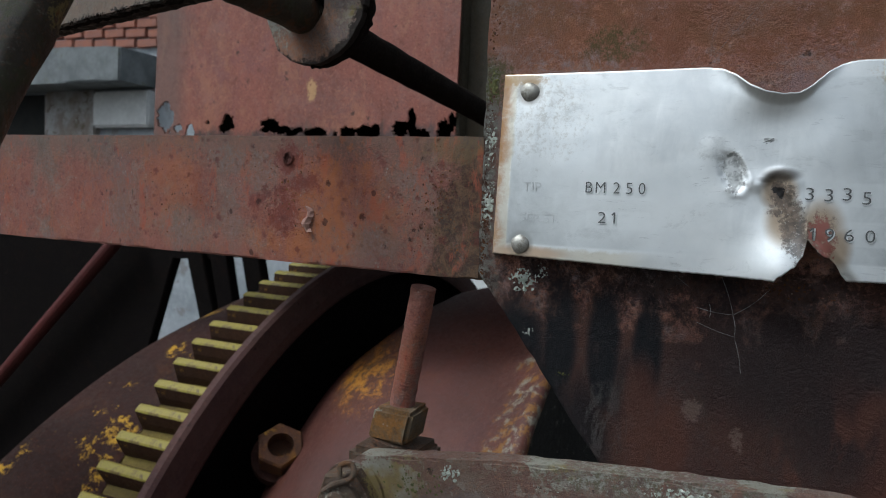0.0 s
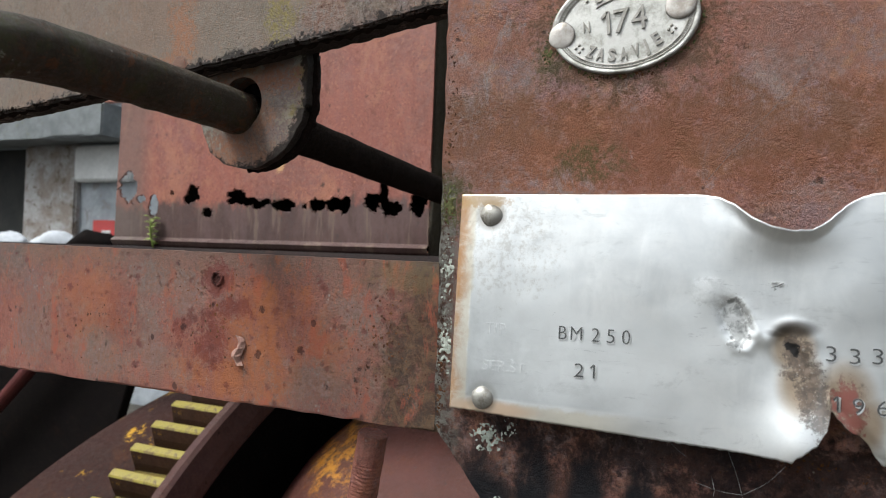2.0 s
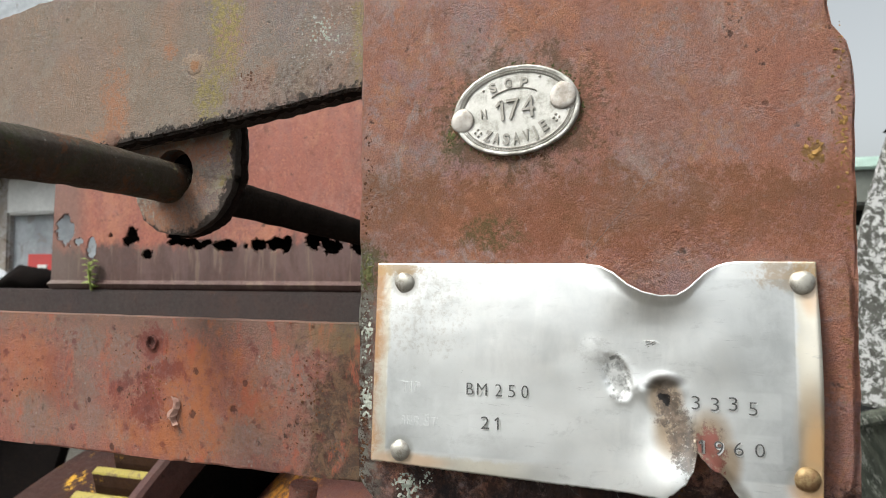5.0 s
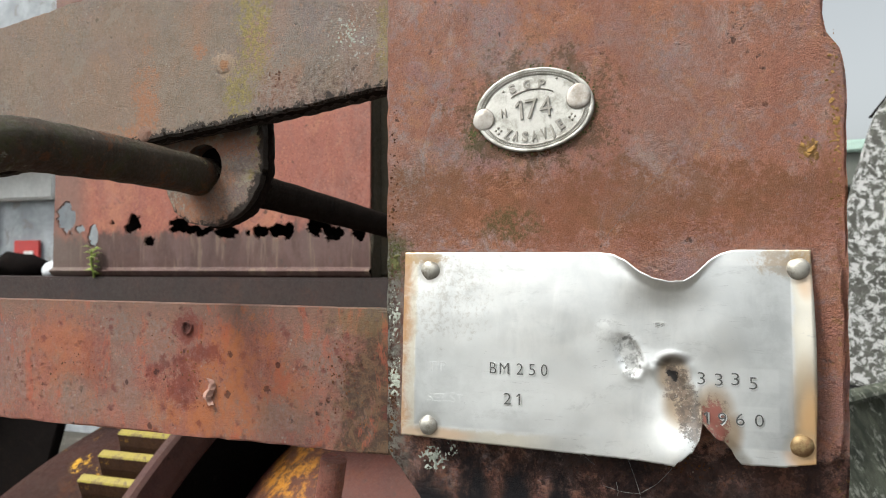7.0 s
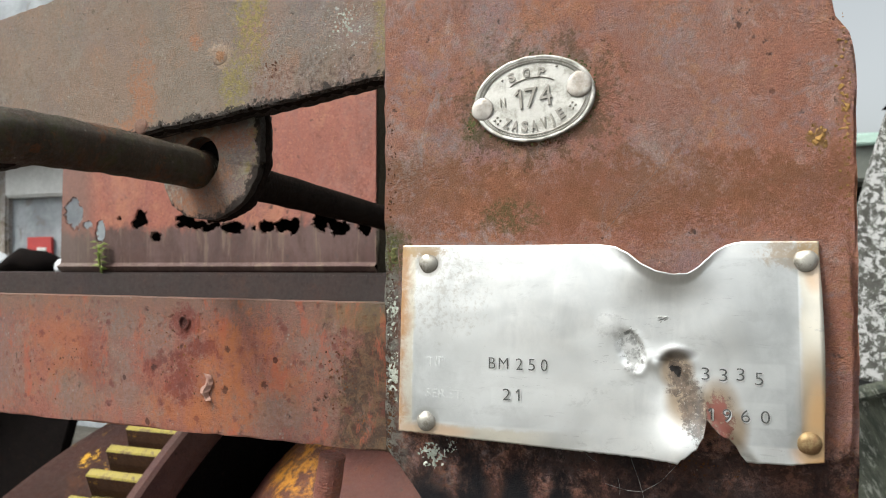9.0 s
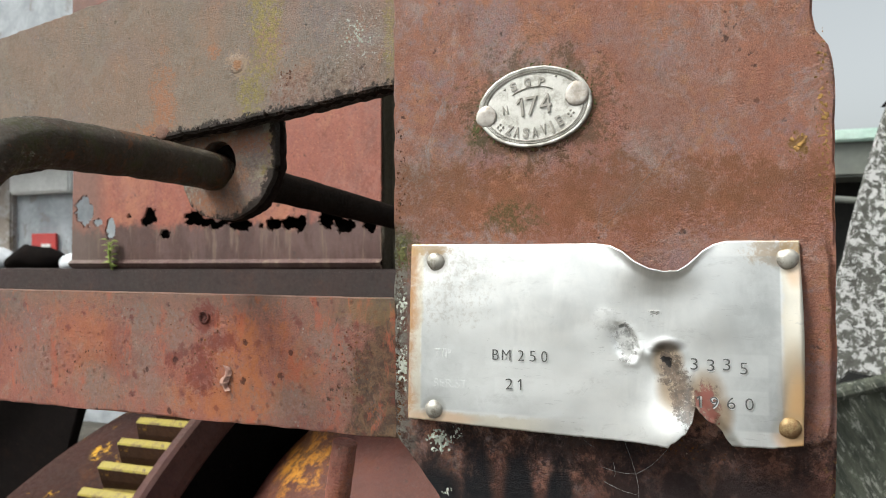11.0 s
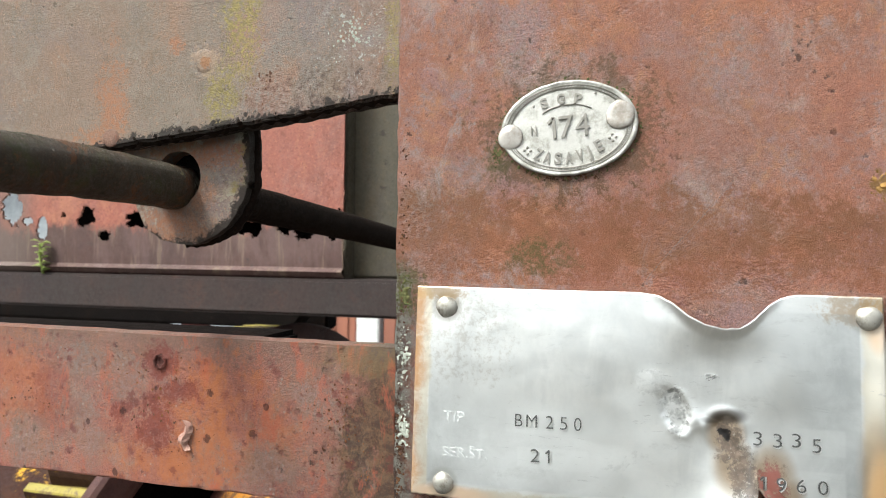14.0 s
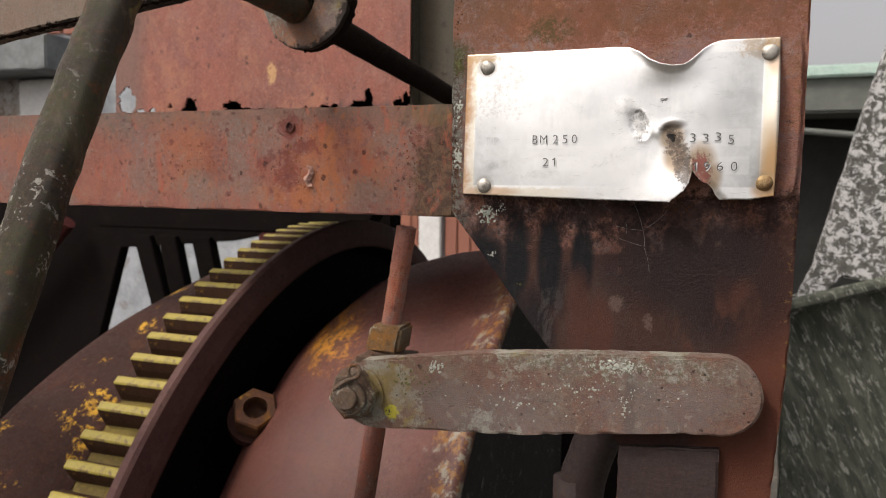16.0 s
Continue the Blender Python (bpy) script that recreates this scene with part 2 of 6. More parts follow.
def beam_marks(g, col, mid, fine):
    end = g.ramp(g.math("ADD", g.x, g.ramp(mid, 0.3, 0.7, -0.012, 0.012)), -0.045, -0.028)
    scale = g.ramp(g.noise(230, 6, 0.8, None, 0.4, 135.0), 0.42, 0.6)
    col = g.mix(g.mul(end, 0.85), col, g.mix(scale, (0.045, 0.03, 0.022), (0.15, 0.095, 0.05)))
    top = g.ramp(g.math("ADD", g.z, g.ramp(fine, 0.3, 0.7, -0.004, 0.004)), 1.216, 1.232)
    col = g.mix(g.mul(top, 0.6), col, (0.17, 0.14, 0.115))
    patchy = g.ramp(g.noise(160, 6, 0.75, (1, 1, 0.6), 0.4, 137.0), 0.34, 0.6)
    rust = g.most(g.spot(-0.086, 1.205, 0.02, 0.02, 0.8, mid), g.mul(g.spot(-0.1, 1.186, 0.03, 0.008, 0.8, mid), 0.9), g.mul(g.spot(-0.062, 1.202, 0.01, 0.012, 0.9, mid), 0.7), g.mul(g.spot(-0.175, 1.21, 0.02, 0.022, 0.9, mid), 0.55))
    col = g.mix(g.mul(g.mul(rust, patchy), 0.9), col, (0.44, 0.15, 0.06))
    slate = g.most(g.spot(-0.048, 1.213, 0.009, 0.007, 0.8, mid), g.spot(-0.066, 1.187, 0.010, 0.009, 0.8, mid), g.spot(-0.122, 1.214, 0.007, 0.01, 0.8, mid), g.spot(-0.145, 1.221, 0.012, 0.006, 0.9, mid),
                   g.spot(-0.168, 1.19, 0.016, 0.008, 0.9, mid), g.spot(-0.14, 1.195, 0.008, 0.014, 0.9, mid), g.spot(-0.205, 1.2, 0.012, 0.016, 0.9, mid))
    col = g.mix(g.mul(slate, 0.5), col, g.mix(g.ramp(fine, 0.4, 0.6), (0.19, 0.135, 0.105), (0.25, 0.225, 0.21)))
    wine = g.most(g.spot(-0.111, 1.2, 0.008, 0.009, 0.8, mid), g.spot(-0.1235, 1.203, 0.005, 0.004, 0.8, mid), g.spot(-0.108, 1.2225, 0.006, 0.006, 0.8, mid), g.mul(g.spot(-0.155, 1.206, 0.01, 0.012, 0.9, mid), 0.5), g.spot(-0.1, 1.212, 0.008, 0.004, 0.8, mid))
    col = g.mix(g.mul(wine, 0.75), col, (0.2, 0.045, 0.035))
    col = g.mix(g.mul(g.mul(g.ramp(g.noise(95, 6, 0.75, (1, 1, 0.35), 0.5, 139.0), 0.54, 0.63), patchy), 0.7), col, (0.46, 0.12, 0.065))
    dots = g.most(*(g.spot(px, pz, pr, pr * 1.1, 0.5, fine) for px, pz, pr in ((-0.088, 1.2125, 0.0013), (-0.0705, 1.199, 0.0014), (-0.089, 1.196, 0.0012), (-0.1085, 1.2225, 0.0018), (-0.11, 1.2125, 0.0009),
                                                                           (-0.127, 1.181, 0.0011), (-0.1155, 1.182, 0.001), (-0.139, 1.1985, 0.0009), (-0.1235, 1.203, 0.0016), (-0.066, 1.209, 0.0009))))
    col = g.mix(g.mul(dots, 0.75), col, (0.055, 0.02, 0.018))
    rings = g.mul(g.ramp(g.math("ADD", g.cells(125), g.ramp(fine, 0.3, 0.7, -0.14, 0.14)), 0.12, 0.28, 1, 0), g.ramp(g.noise(38, 3, 0.6, None, 0, 31.0), 0.46, 0.54))
    col = g.mix(g.mul(rings, 0.6), col, (0.15, 0.036, 0.03))
    pocks = g.mul(g.ramp(g.math("ADD", g.cells(200), g.ramp(fine, 0.3, 0.7, -0.14, 0.14)), 0.1, 0.26, 1, 0), g.ramp(g.noise(55, 4, 0.65, None, 0.3, 171.0), 0.43, 0.52))
    g.dents = g.math("ADD", g.mul(dots, 1.6), g.math("ADD", g.mul(pocks, 1.6), g.mul(wine, 0.5)))
    col = g.mix(g.mul(pocks, 0.38), col, (0.12, 0.035, 0.028))
    ochre = g.spot(-0.03, 1.226, 0.012, 0.005, 0.9, mid)
    return g.mix(g.mul(ochre, 0.35), col, (0.25, 0.16, 0.06))


def arm_marks(g, col, mid, fine):
    tone = g.ramp(g.math("ADD", g.noise(20, 5, 0.7, None, 0.5, 141.0), g.ramp(g.x, -0.13, -0.03, 0.1, -0.1)), 0.44, 0.58)
    col = g.mix(g.mul(tone, 0.35), col, (0.25, 0.185, 0.12))
    runs = g.most(g.spot(-0.132, 1.314, 0.006, 0.022, 0.9, mid), g.spot(-0.105, 1.337, 0.0028, 0.003, 0.8, mid), g.spot(-0.137, 1.305, 0.011, 0.004, 0.9, mid))
    col = g.mix(g.mul(g.mul(runs, g.ramp(fine, 0.3, 0.58)), 0.85), col, (0.38, 0.165, 0.085))
    pink = g.mul(g.most(g.spot(-0.068, 1.318, 0.009, 0.008, 0.9, mid), g.spot(-0.076, 1.338, 0.006, 0.01, 0.9, mid)), g.ramp(fine, 0.36, 0.56))
    col = g.mix(g.mul(pink, 0.65), col, (0.35, 0.185, 0.135))
    streak = g.most(g.spot(-0.0855, 1.318, 0.006, 0.012, 0.8, mid), g.spot(-0.079, 1.346, 0.007, 0.022, 0.8, mid), g.mul(g.spot(-0.0215, 1.35, 0.0028, 0.04, 0.7, mid), 0.7))
    moss = g.mul(streak, g.ramp(g.noise(340, 6, 0.8, None, 0.4, 73.0), 0.4, 0.54))
    col = g.mix(g.mul(moss, 0.85), col, g.mix(g.ramp(fine, 0.4, 0.6), (0.2, 0.16, 0.045), (0.36, 0.29, 0.085)))
    pale = g.mul(g.spot(-0.036, 1.335, 0.012, 0.018, 0.9, mid), g.ramp(g.noise(500, 5, 0.8, None, 0.3, 71.0), 0.56, 0.64))
    col = g.mix(pale, col, (0.45, 0.45, 0.42))
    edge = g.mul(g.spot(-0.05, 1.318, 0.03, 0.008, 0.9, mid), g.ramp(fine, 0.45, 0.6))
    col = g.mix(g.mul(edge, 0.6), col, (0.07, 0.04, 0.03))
    # ragged dark lower edge: rust, with the underside's shade painted in
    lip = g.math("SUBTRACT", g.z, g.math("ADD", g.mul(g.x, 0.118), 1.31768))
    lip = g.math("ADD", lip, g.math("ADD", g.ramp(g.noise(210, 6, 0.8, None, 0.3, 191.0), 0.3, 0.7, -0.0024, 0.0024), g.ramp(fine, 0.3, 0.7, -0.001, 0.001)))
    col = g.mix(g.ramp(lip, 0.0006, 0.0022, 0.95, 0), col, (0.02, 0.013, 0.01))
    col = g.mix(g.mul(g.spot(-0.093, 1.331, 0.0055, 0.0055, 0.4, fine), 0.55), col, (0.42, 0.29, 0.2))
    return g.mix(g.mul(g.spot(-0.0925, 1.3305, 0.002, 0.002, 0.5, fine), 0.7), col, (0.36, 0.15, 0.05))


def lug_marks(g, col, mid, fine):
    """Rust-red foot and a dark rim: flaking rust with the edge's shade painted in."""
    rust = g.mul(g.most(g.spot(-0.118, 1.273, 0.012, 0.006, 0.9, mid), g.spot(-0.1, 1.299, 0.02, 0.005, 0.9, mid)), g.ramp(fine, 0.34, 0.58))
    col = g.mix(g.mul(rust, 0.75), col, (0.34, 0.14, 0.075))
    pale = g.mul(g.spot(-0.088, 1.281, 0.006, 0.012, 0.9, mid), g.ramp(g.noise(260, 5, 0.75, None, 0.3, 193.0), 0.46, 0.58))
    col = g.mix(g.mul(pale, 0.6), col, (0.36, 0.31, 0.24))
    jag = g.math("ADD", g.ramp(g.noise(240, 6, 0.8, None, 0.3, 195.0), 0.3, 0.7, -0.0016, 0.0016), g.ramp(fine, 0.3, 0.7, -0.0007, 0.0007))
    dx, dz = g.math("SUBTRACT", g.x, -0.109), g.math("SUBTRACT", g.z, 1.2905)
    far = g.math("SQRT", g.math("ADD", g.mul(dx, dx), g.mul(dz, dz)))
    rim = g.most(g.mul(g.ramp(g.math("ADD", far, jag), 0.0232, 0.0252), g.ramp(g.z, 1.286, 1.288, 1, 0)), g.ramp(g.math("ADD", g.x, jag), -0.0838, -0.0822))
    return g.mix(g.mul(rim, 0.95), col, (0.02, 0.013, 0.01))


def lever_marks(g, col, mid, fine):
    """Olive dirt towards the pivot, violet-grey middle, pale blotches and small dark pits."""
    olive = g.mul(g.spot(-0.045, 1.098, 0.035, 0.03, 0.9, mid), g.ramp(g.noise(70, 5, 0.7, None, 0.5, 181.0), 0.36, 0.56))
    col = g.mix(g.mul(olive, 0.35), col, (0.17, 0.12, 0.075))
    violet = g.mul(g.most(g.spot(0.0, 1.09, 0.03, 0.012, 0.9, mid), g.spot(0.08, 1.098, 0.025, 0.012, 0.9, mid)), g.ramp(fine, 0.36, 0.6))
    col = g.mix(g.mul(violet, 0.6), col, (0.19, 0.165, 0.165))
    blot = g.ramp(g.math("ADD", g.cells(150), g.ramp(g.noise(300, 5, 0.75, None, 0.3, 183.0), 0.3, 0.7, -0.25, 0.25)), 0.16, 0.26, 1, 0)
    col = g.mix(g.mul(g.mul(blot, g.ramp(g.noise(60, 4, 0.7, None, 0.3, 185.0), 0.48, 0.57)), 0.4), col, (0.34, 0.32, 0.27))
    top = g.mul(g.spot(0.055, 1.116, 0.045, 0.006, 0.9, mid), g.ramp(g.noise(240, 5, 0.75, None, 0.4, 187.0), 0.42, 0.54))
    col = g.mix(g.mul(top, 0.8), col, g.mix(g.ramp(fine, 0.42, 0.58), (0.14, 0.13, 0.08), (0.4, 0.4, 0.35)))
    pits = g.mul(g.ramp(g.cells(210), 0.06, 0.16, 1, 0), g.ramp(g.noise(85, 3, 0.6, None, 0.3, 189.0), 0.5, 0.58))
    g.dents = g.mul(pits, 1.2)
    col = g.mix(g.mul(pits, 0.8), col, (0.03, 0.022, 0.02))
    streak = g.mul(g.spot(0.068, 1.1, 0.0025, 0.016, 0.9, mid), 0.3)
    col = g.mix(streak, col, (0.06, 0.05, 0.045))
    return g.mix(g.mul(g.spot(-0.0435, 1.0825, 0.003, 0.003, 0.5, fine), 0.9), col, (0.5, 0.45, 0.05))


def rod_marks(g, col, mid, fine):
    green = g.mul(g.ramp(g.noise(48, 6, 0.72, None, 0.5, 111.0), 0.47, 0.58), g.ramp(fine, 0.36, 0.56))
    col = g.mix(g.mul(green, 0.75), col, (0.062, 0.066, 0.026))
    rust = g.mul(g.ramp(g.noise(75, 6, 0.72, None, 0.5, 113.0), 0.55, 0.62), g.ramp(fine, 0.4, 0.55))
    col = g.mix(g.mul(rust, 0.8), col, (0.17, 0.065, 0.025))
    pale = g.mul(g.ramp(g.noise(60, 4, 0.7, None, 0.4, 115.0), 0.56, 0.64), g.ramp(g.noise(420, 5, 0.8, None, 0.3, 117.0), 0.55, 0.63))
    col = g.mix(g.mul(pale, 0.6), col, (0.2, 0.19, 0.15))
    # lower length painted paler, as lit where it faces the sun
    worn = g.mul(g.ramp(g.noise(26, 5, 0.7, (1, 1, 0.5), 0.5, 119.0), 0.46, 0.6), g.ramp(g.z, 1.235, 1.2, 0, 1))
    col = g.mix(g.mul(worn, 0.75), col, (0.2, 0.155, 0.1))
    scab = g.mul(g.ramp(g.noise(70, 5, 0.7, None, 0.4, 123.0), 0.52, 0.6), g.ramp(g.noise(380, 4, 0.7, None, 0.3, 125.0), 0.55, 0.6))
    return g.mix(g.mul(scab, g.ramp(g.z, 1.25, 1.2, 0, 0.9)), col, (0.5, 0.48, 0.42))


def panel_marks(g, col, mid, fine):
    """Grey-brown foot of the sheet and a dull folded side."""
    foot = g.ramp(g.math("ADD", g.z, g.ramp(mid, 0.3, 0.7, -0.012, 0.012)), 1.281, 1.297, 1, 0)
    col = g.mix(g.mul(foot, 0.88), col, g.mix(g.ramp(g.noise(26, 5, 0.7, (1, 1, 0.3), 0.3, 121.0), 0.4, 0.6), (0.055, 0.036, 0.034), (0.1, 0.068, 0.064)))
    runs = g.mul(foot, g.ramp(g.noise(60, 4, 0.7, (1, 1, 0.12), 0, 3.0), 0.52, 0.62))
    col = g.mix(g.mul(runs, 0.45), col, (0.22, 0.16, 0.11))
    side = g.ramp(g.x, -0.635, -0.6, 1, 0)
    col = g.mix(g.mul(side, 0.55), col, (0.13, 0.1, 0.085))
    return g.mix(g.mul(g.spot(-0.413, 1.338, 0.006, 0.012, 0.5, fine), 0.8), col, (0.6, 0.36, 0.16))


def drum_marks(g, col, mid, fine):
    rim = g.mul(g.ramp(g.math("ADD", g.x, g.ramp(mid, 0.3, 0.7, -0.02, 0.02)), -0.165, -0.14), g.ramp(g.noise(80, 5, 0.75, None, 0.2, 5.0), 0.48, 0.56))
    col = g.mix(g.mul(rim, 0.85), col, g.mix(g.ramp(g.noise(60, 3, 0.6, None, 0, 6.0), 0.48, 0.56), (0.22, 0.1, 0.02), (0.24, 0.22, 0.17)))
    patch = g.mul(g.spot(-0.40, 0.98, 0.06, 0.03, 0.8, mid), g.ramp(g.noise(55, 5, 0.75, None, 0.4, 44.0), 0.46, 0.56))
    return g.mix(g.mul(patch, 0.9), col, (0.5, 0.22, 0.025))


def yellow_marks(lo, hi):
    def marks(g, col, mid, fine):
        m = g.mul(g.ramp(g.noise(16, 5, 0.7, None, 0.4, 41.0), lo, hi), g.ramp(g.noise(90, 5, 0.75, None, 0.3, 43.0), 0.44, 0.54))
        return g.mix(g.mul(m, 0.9), col, (0.55, 0.3, 0.03))
    return marks


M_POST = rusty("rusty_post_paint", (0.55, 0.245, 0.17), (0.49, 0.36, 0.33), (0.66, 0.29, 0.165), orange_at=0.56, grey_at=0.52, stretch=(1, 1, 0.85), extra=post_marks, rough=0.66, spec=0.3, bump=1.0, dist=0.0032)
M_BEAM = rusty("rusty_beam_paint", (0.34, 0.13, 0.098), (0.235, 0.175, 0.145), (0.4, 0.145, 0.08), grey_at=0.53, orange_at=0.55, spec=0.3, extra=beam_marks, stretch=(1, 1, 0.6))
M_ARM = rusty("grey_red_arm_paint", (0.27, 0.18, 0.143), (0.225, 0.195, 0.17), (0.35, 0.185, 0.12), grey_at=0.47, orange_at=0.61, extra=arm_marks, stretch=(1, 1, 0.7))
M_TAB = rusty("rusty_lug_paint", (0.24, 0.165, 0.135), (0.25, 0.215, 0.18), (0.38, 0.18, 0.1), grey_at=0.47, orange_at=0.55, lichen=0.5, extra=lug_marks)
M_PANEL = rusty("red_oxide_sheet", (0.285, 0.094, 0.066), (0.23, 0.1, 0.08), (0.37, 0.15, 0.09), size=3.0, grey_at=0.5, orange_at=0.57, stretch=(1, 1, 0.5), specks=False, extra=panel_marks, bump=0.3, rough=0.6)
M_RAIL = rusty("brown_rail_paint", (0.038, 0.023, 0.021), (0.03, 0.022, 0.021), (0.06, 0.028, 0.02), size=2.0, specks=False, bump=0.3)
M_LEVER = rusty("grey_lever_paint", (0.2, 0.115, 0.09), (0.205, 0.165, 0.14), (0.28, 0.13, 0.075), grey_at=0.52, orange_at=0.59, lichen=0.8, spec=0.25, extra=lever_marks)
M_ROD = rusty("mossy_brown_steel", (0.048, 0.035, 0.024), (0.06, 0.05, 0.035), (0.13, 0.05, 0.02), grey_at=0.5, orange_at=0.57, rough=0.5, spec=0.3, lichen=0.2, extra=rod_marks)
M_BOLT = rusty("rusty_bolt_steel", (0.1, 0.057, 0.038), (0.13, 0.1, 0.068), (0.22, 0.09, 0.03), orange_at=0.55, lichen=0.2)
M_DRUM = rusty("dull_red_drum_paint", (0.1, 0.034, 0.026), (0.078, 0.032, 0.026), (0.125, 0.042, 0.02), size=3.0, specks=False, extra=drum_marks, bump=0.3, rough=0.5)
M_DRUMB = rusty("brown_drum_paint", (0.036, 0.0125, 0.009), (0.028, 0.012, 0.009), (0.065, 0.022, 0.009), size=3.0, specks=False, extra=yellow_marks(0.57, 0.64), bump=0.3, rough=0.7, spec=0.15)
M_SQNUT = rusty("orange_crusted_nut", (0.2, 0.12, 0.06), (0.19, 0.165, 0.12), (0.34, 0.15, 0.035), orange_at=0.52, grey_at=0.5, lichen=0.4, spec=0.2)
M_NUT = rusty("dark_nut_steel", (0.085, 0.038, 0.026), (0.075, 0.04, 0.028), (0.2, 0.085, 0.02), orange_at=0.55, specks=False, extra=yellow_marks(0.57, 0.63), spec=0.12)
M_BAND = rusty("brown_band_paint", (0.085, 0.042, 0.037), (0.075, 0.042, 0.037), (0.11, 0.043, 0.03), size=3.0, orange_at=0.66, specks=False, bump=0.25, rough=0.65, spec=0.15)
M_CRUSTB = rusty("black_rust_and_shade", (0.014, 0.009, 0.007), (0.018, 0.013, 0.01), (0.04, 0.02, 0.011), orange_at=0.64, rough=0.85, spec=0.06, specks=False)
M_OLIVE = rusty("olive_brown_steel", (0.075, 0.063, 0.043), (0.065, 0.057, 0.042), (0.09, 0.064, 0.036), size=3.0, specks=False, bump=0.2, stretch=(1, 1, 0.15))
# black steel; on added backings its black stands in for shade
M_BLACK = rusty("black_steel_and_shade", (0.006, 0.005, 0.005), (0.007, 0.006, 0.0055), (0.014, 0.008, 0.006), size=3.0, specks=False, bump=0.2, spec=0.03, rough=0.88)
M_RED = rusty("bright_red_paint", (0.08, 0.009, 0.008), (0.065, 0.01, 0.008), (0.1, 0.016, 0.009), size=3.0, specks=False, bump=0.2)


def tooth_material():
    g = Graph("yellow_gear_paint")
    n = g.noise(70, 5, 0.7, None, 0.3)
    f = g.noise(300, 4, 0.7, None, 0, 3.0)
    col = g.mix(g.ramp(n, 0.32, 0.46), (0.12, 0.075, 0.03), (0.29, 0.23, 0.03))
    col = g.mix(g.mul(g.ramp(f, 0.5, 0.65), 0.6), col, (0.16, 0.1, 0.03))
    return g.finish(col, 0.6, 0, f, 0.4, 0.001)


def plate_material():
    """Bare aluminium with a dull etched field, tarnished rims, scorching and scratches."""
    g = Graph("scorched_aluminium")
    mid = g.noise(110, 6, 0.7, None, 0.4)
    fine = g.noise(600, 4, 0.7, None, 0, 2.0)
    brush = g.noise(240, 4, 0.7, (0.06, 1, 1), 0, 4.0)
    col = g.mix(g.ramp(mid, 0.3, 0.7), (0.86, 0.87, 0.87), (0.95, 0.95, 0.94))
    blot = g.noise(38, 6, 0.7, (0.8, 1, 1.2), 0.6, 131.0)
    col = g.mix(g.ramp(blot, 0.4, 0.62, 0.0, 0.18), col, (0.62, 0.63, 0.63))
    smear = g.mul(g.ramp(g.noise(150, 6, 0.78, (0.5, 1, 1), 0.5, 133.0), 0.54, 0.66), g.ramp(blot, 0.4, 0.56))
    col = g.mix(g.mul(smear, 0.28), col, (0.4, 0.4, 0.39))
    wx = g.ramp(mid, 0.3, 0.7, -0.0006, 0.0006)
    left = g.ramp(g.math("ADD", g.x, wx), -0.0055, -0.004, 1, 0)
    right = g.ramp(g.math("ADD", g.x, wx), 0.1145, 0.116)
    low = g.mul(g.ramp(g.math("ADD", g.z, wx), 1.191, 1.1925, 1, 0), g.ramp(g.x, 0.03, 0.05, 1, 0))
    rim = g.most(left, right, low)
    col = g.mix(g.mul(rim, 0.6), col, (0.64, 0.57, 0.43))
    outer = g.most(g.ramp(g.math("ADD", g.x, g.ramp(mid, 0.3, 0.7, -0.002, 0.002)), -0.0105, -0.0055, 1, 0), g.mul(g.spot(0.1195, 1.198, 0.0035, 0.014, 0.9), 0.9), g.spot(0.1185, 1.192, 0.006, 0.005, 0.9),
                   g.mul(g.spot(0.119, 1.244, 0.0025, 0.006, 0.9), 0.6), g.mul(g.spot(0.002, 1.190, 0.014, 0.0022, 0.8), 0.6))
    col = g.mix(g.mul(outer, 0.92), col, (0.42, 0.2, 0.06))
    dirt = g.mul(g.spot(0.005, 1.237, 0.013, 0.013, 0.9, mid), g.ramp(fine, 0.42, 0.66))
    col = g.mix(g.mul(dirt, 0.42), col, (0.42, 0.37, 0.31))
    halo = g.most(g.spot(0.0, 1.2462, 0.0046, 0.0046, 0.4), g.spot(0.0003, 1.1927, 0.0046, 0.0046, 0.4), g.spot(0.117, 1.2467, 0.0046, 0.0046, 0.4), g.spot(0.1168, 1.1945, 0.005, 0.005, 0.4))
    col = g.mix(g.mul(halo, 0.5), col, (0.3, 0.25, 0.19))
    lines = g.mul(g.ramp(g.noise(300, 3, 0.6, (0.25, 1, 1.6), 2.5, 81.0), 0.63, 0.66), g.ramp(g.noise(40, 2, 0.5, None, 0, 83.0), 0.5, 0.6))
    col = g.mix(g.mul(lines, 0.3), col, (0.3, 0.3, 0.3))
    comb = g.mul(g.ramp(g.noise(70, 5, 0.7, (1, 1, 0.3), 0.6, 161.0), 0.42, 0.62), g.ramp(g.noise(28, 4, 0.6, None, 0.5, 163.0), 0.42, 0.58))
    col = g.mix(g.mul(comb, 0.2), col, (0.5, 0.51, 0.52))
    stain = g.mul(g.most(g.spot(0.114, 1.2495, 0.008, 0.004, 0.9, mid), g.spot(-0.003, 1.2505, 0.008, 0.002, 0.9, mid), g.mul(g.spot(0.118, 1.203, 0.004, 0.016, 0.9), 0.8)), 0.7)
    col = g.mix(stain, col, (0.5, 0.33, 0.16))
    field = g.most(g.mul(g.ramp(g.x, -0.005, -0.004), g.mul(g.ramp(g.x, 0.03, 0.07, 1, 0), g.ramp(g.z, 1.212, 1.2225, 1, 0))),
                   g.mul(g.ramp(g.x, 0.095, 0.106), g.ramp(g.x, 0.1145, 0.115, 1, 0)))
    field = g.mul(field, g.ramp(g.z, 1.1925, 1.1935))
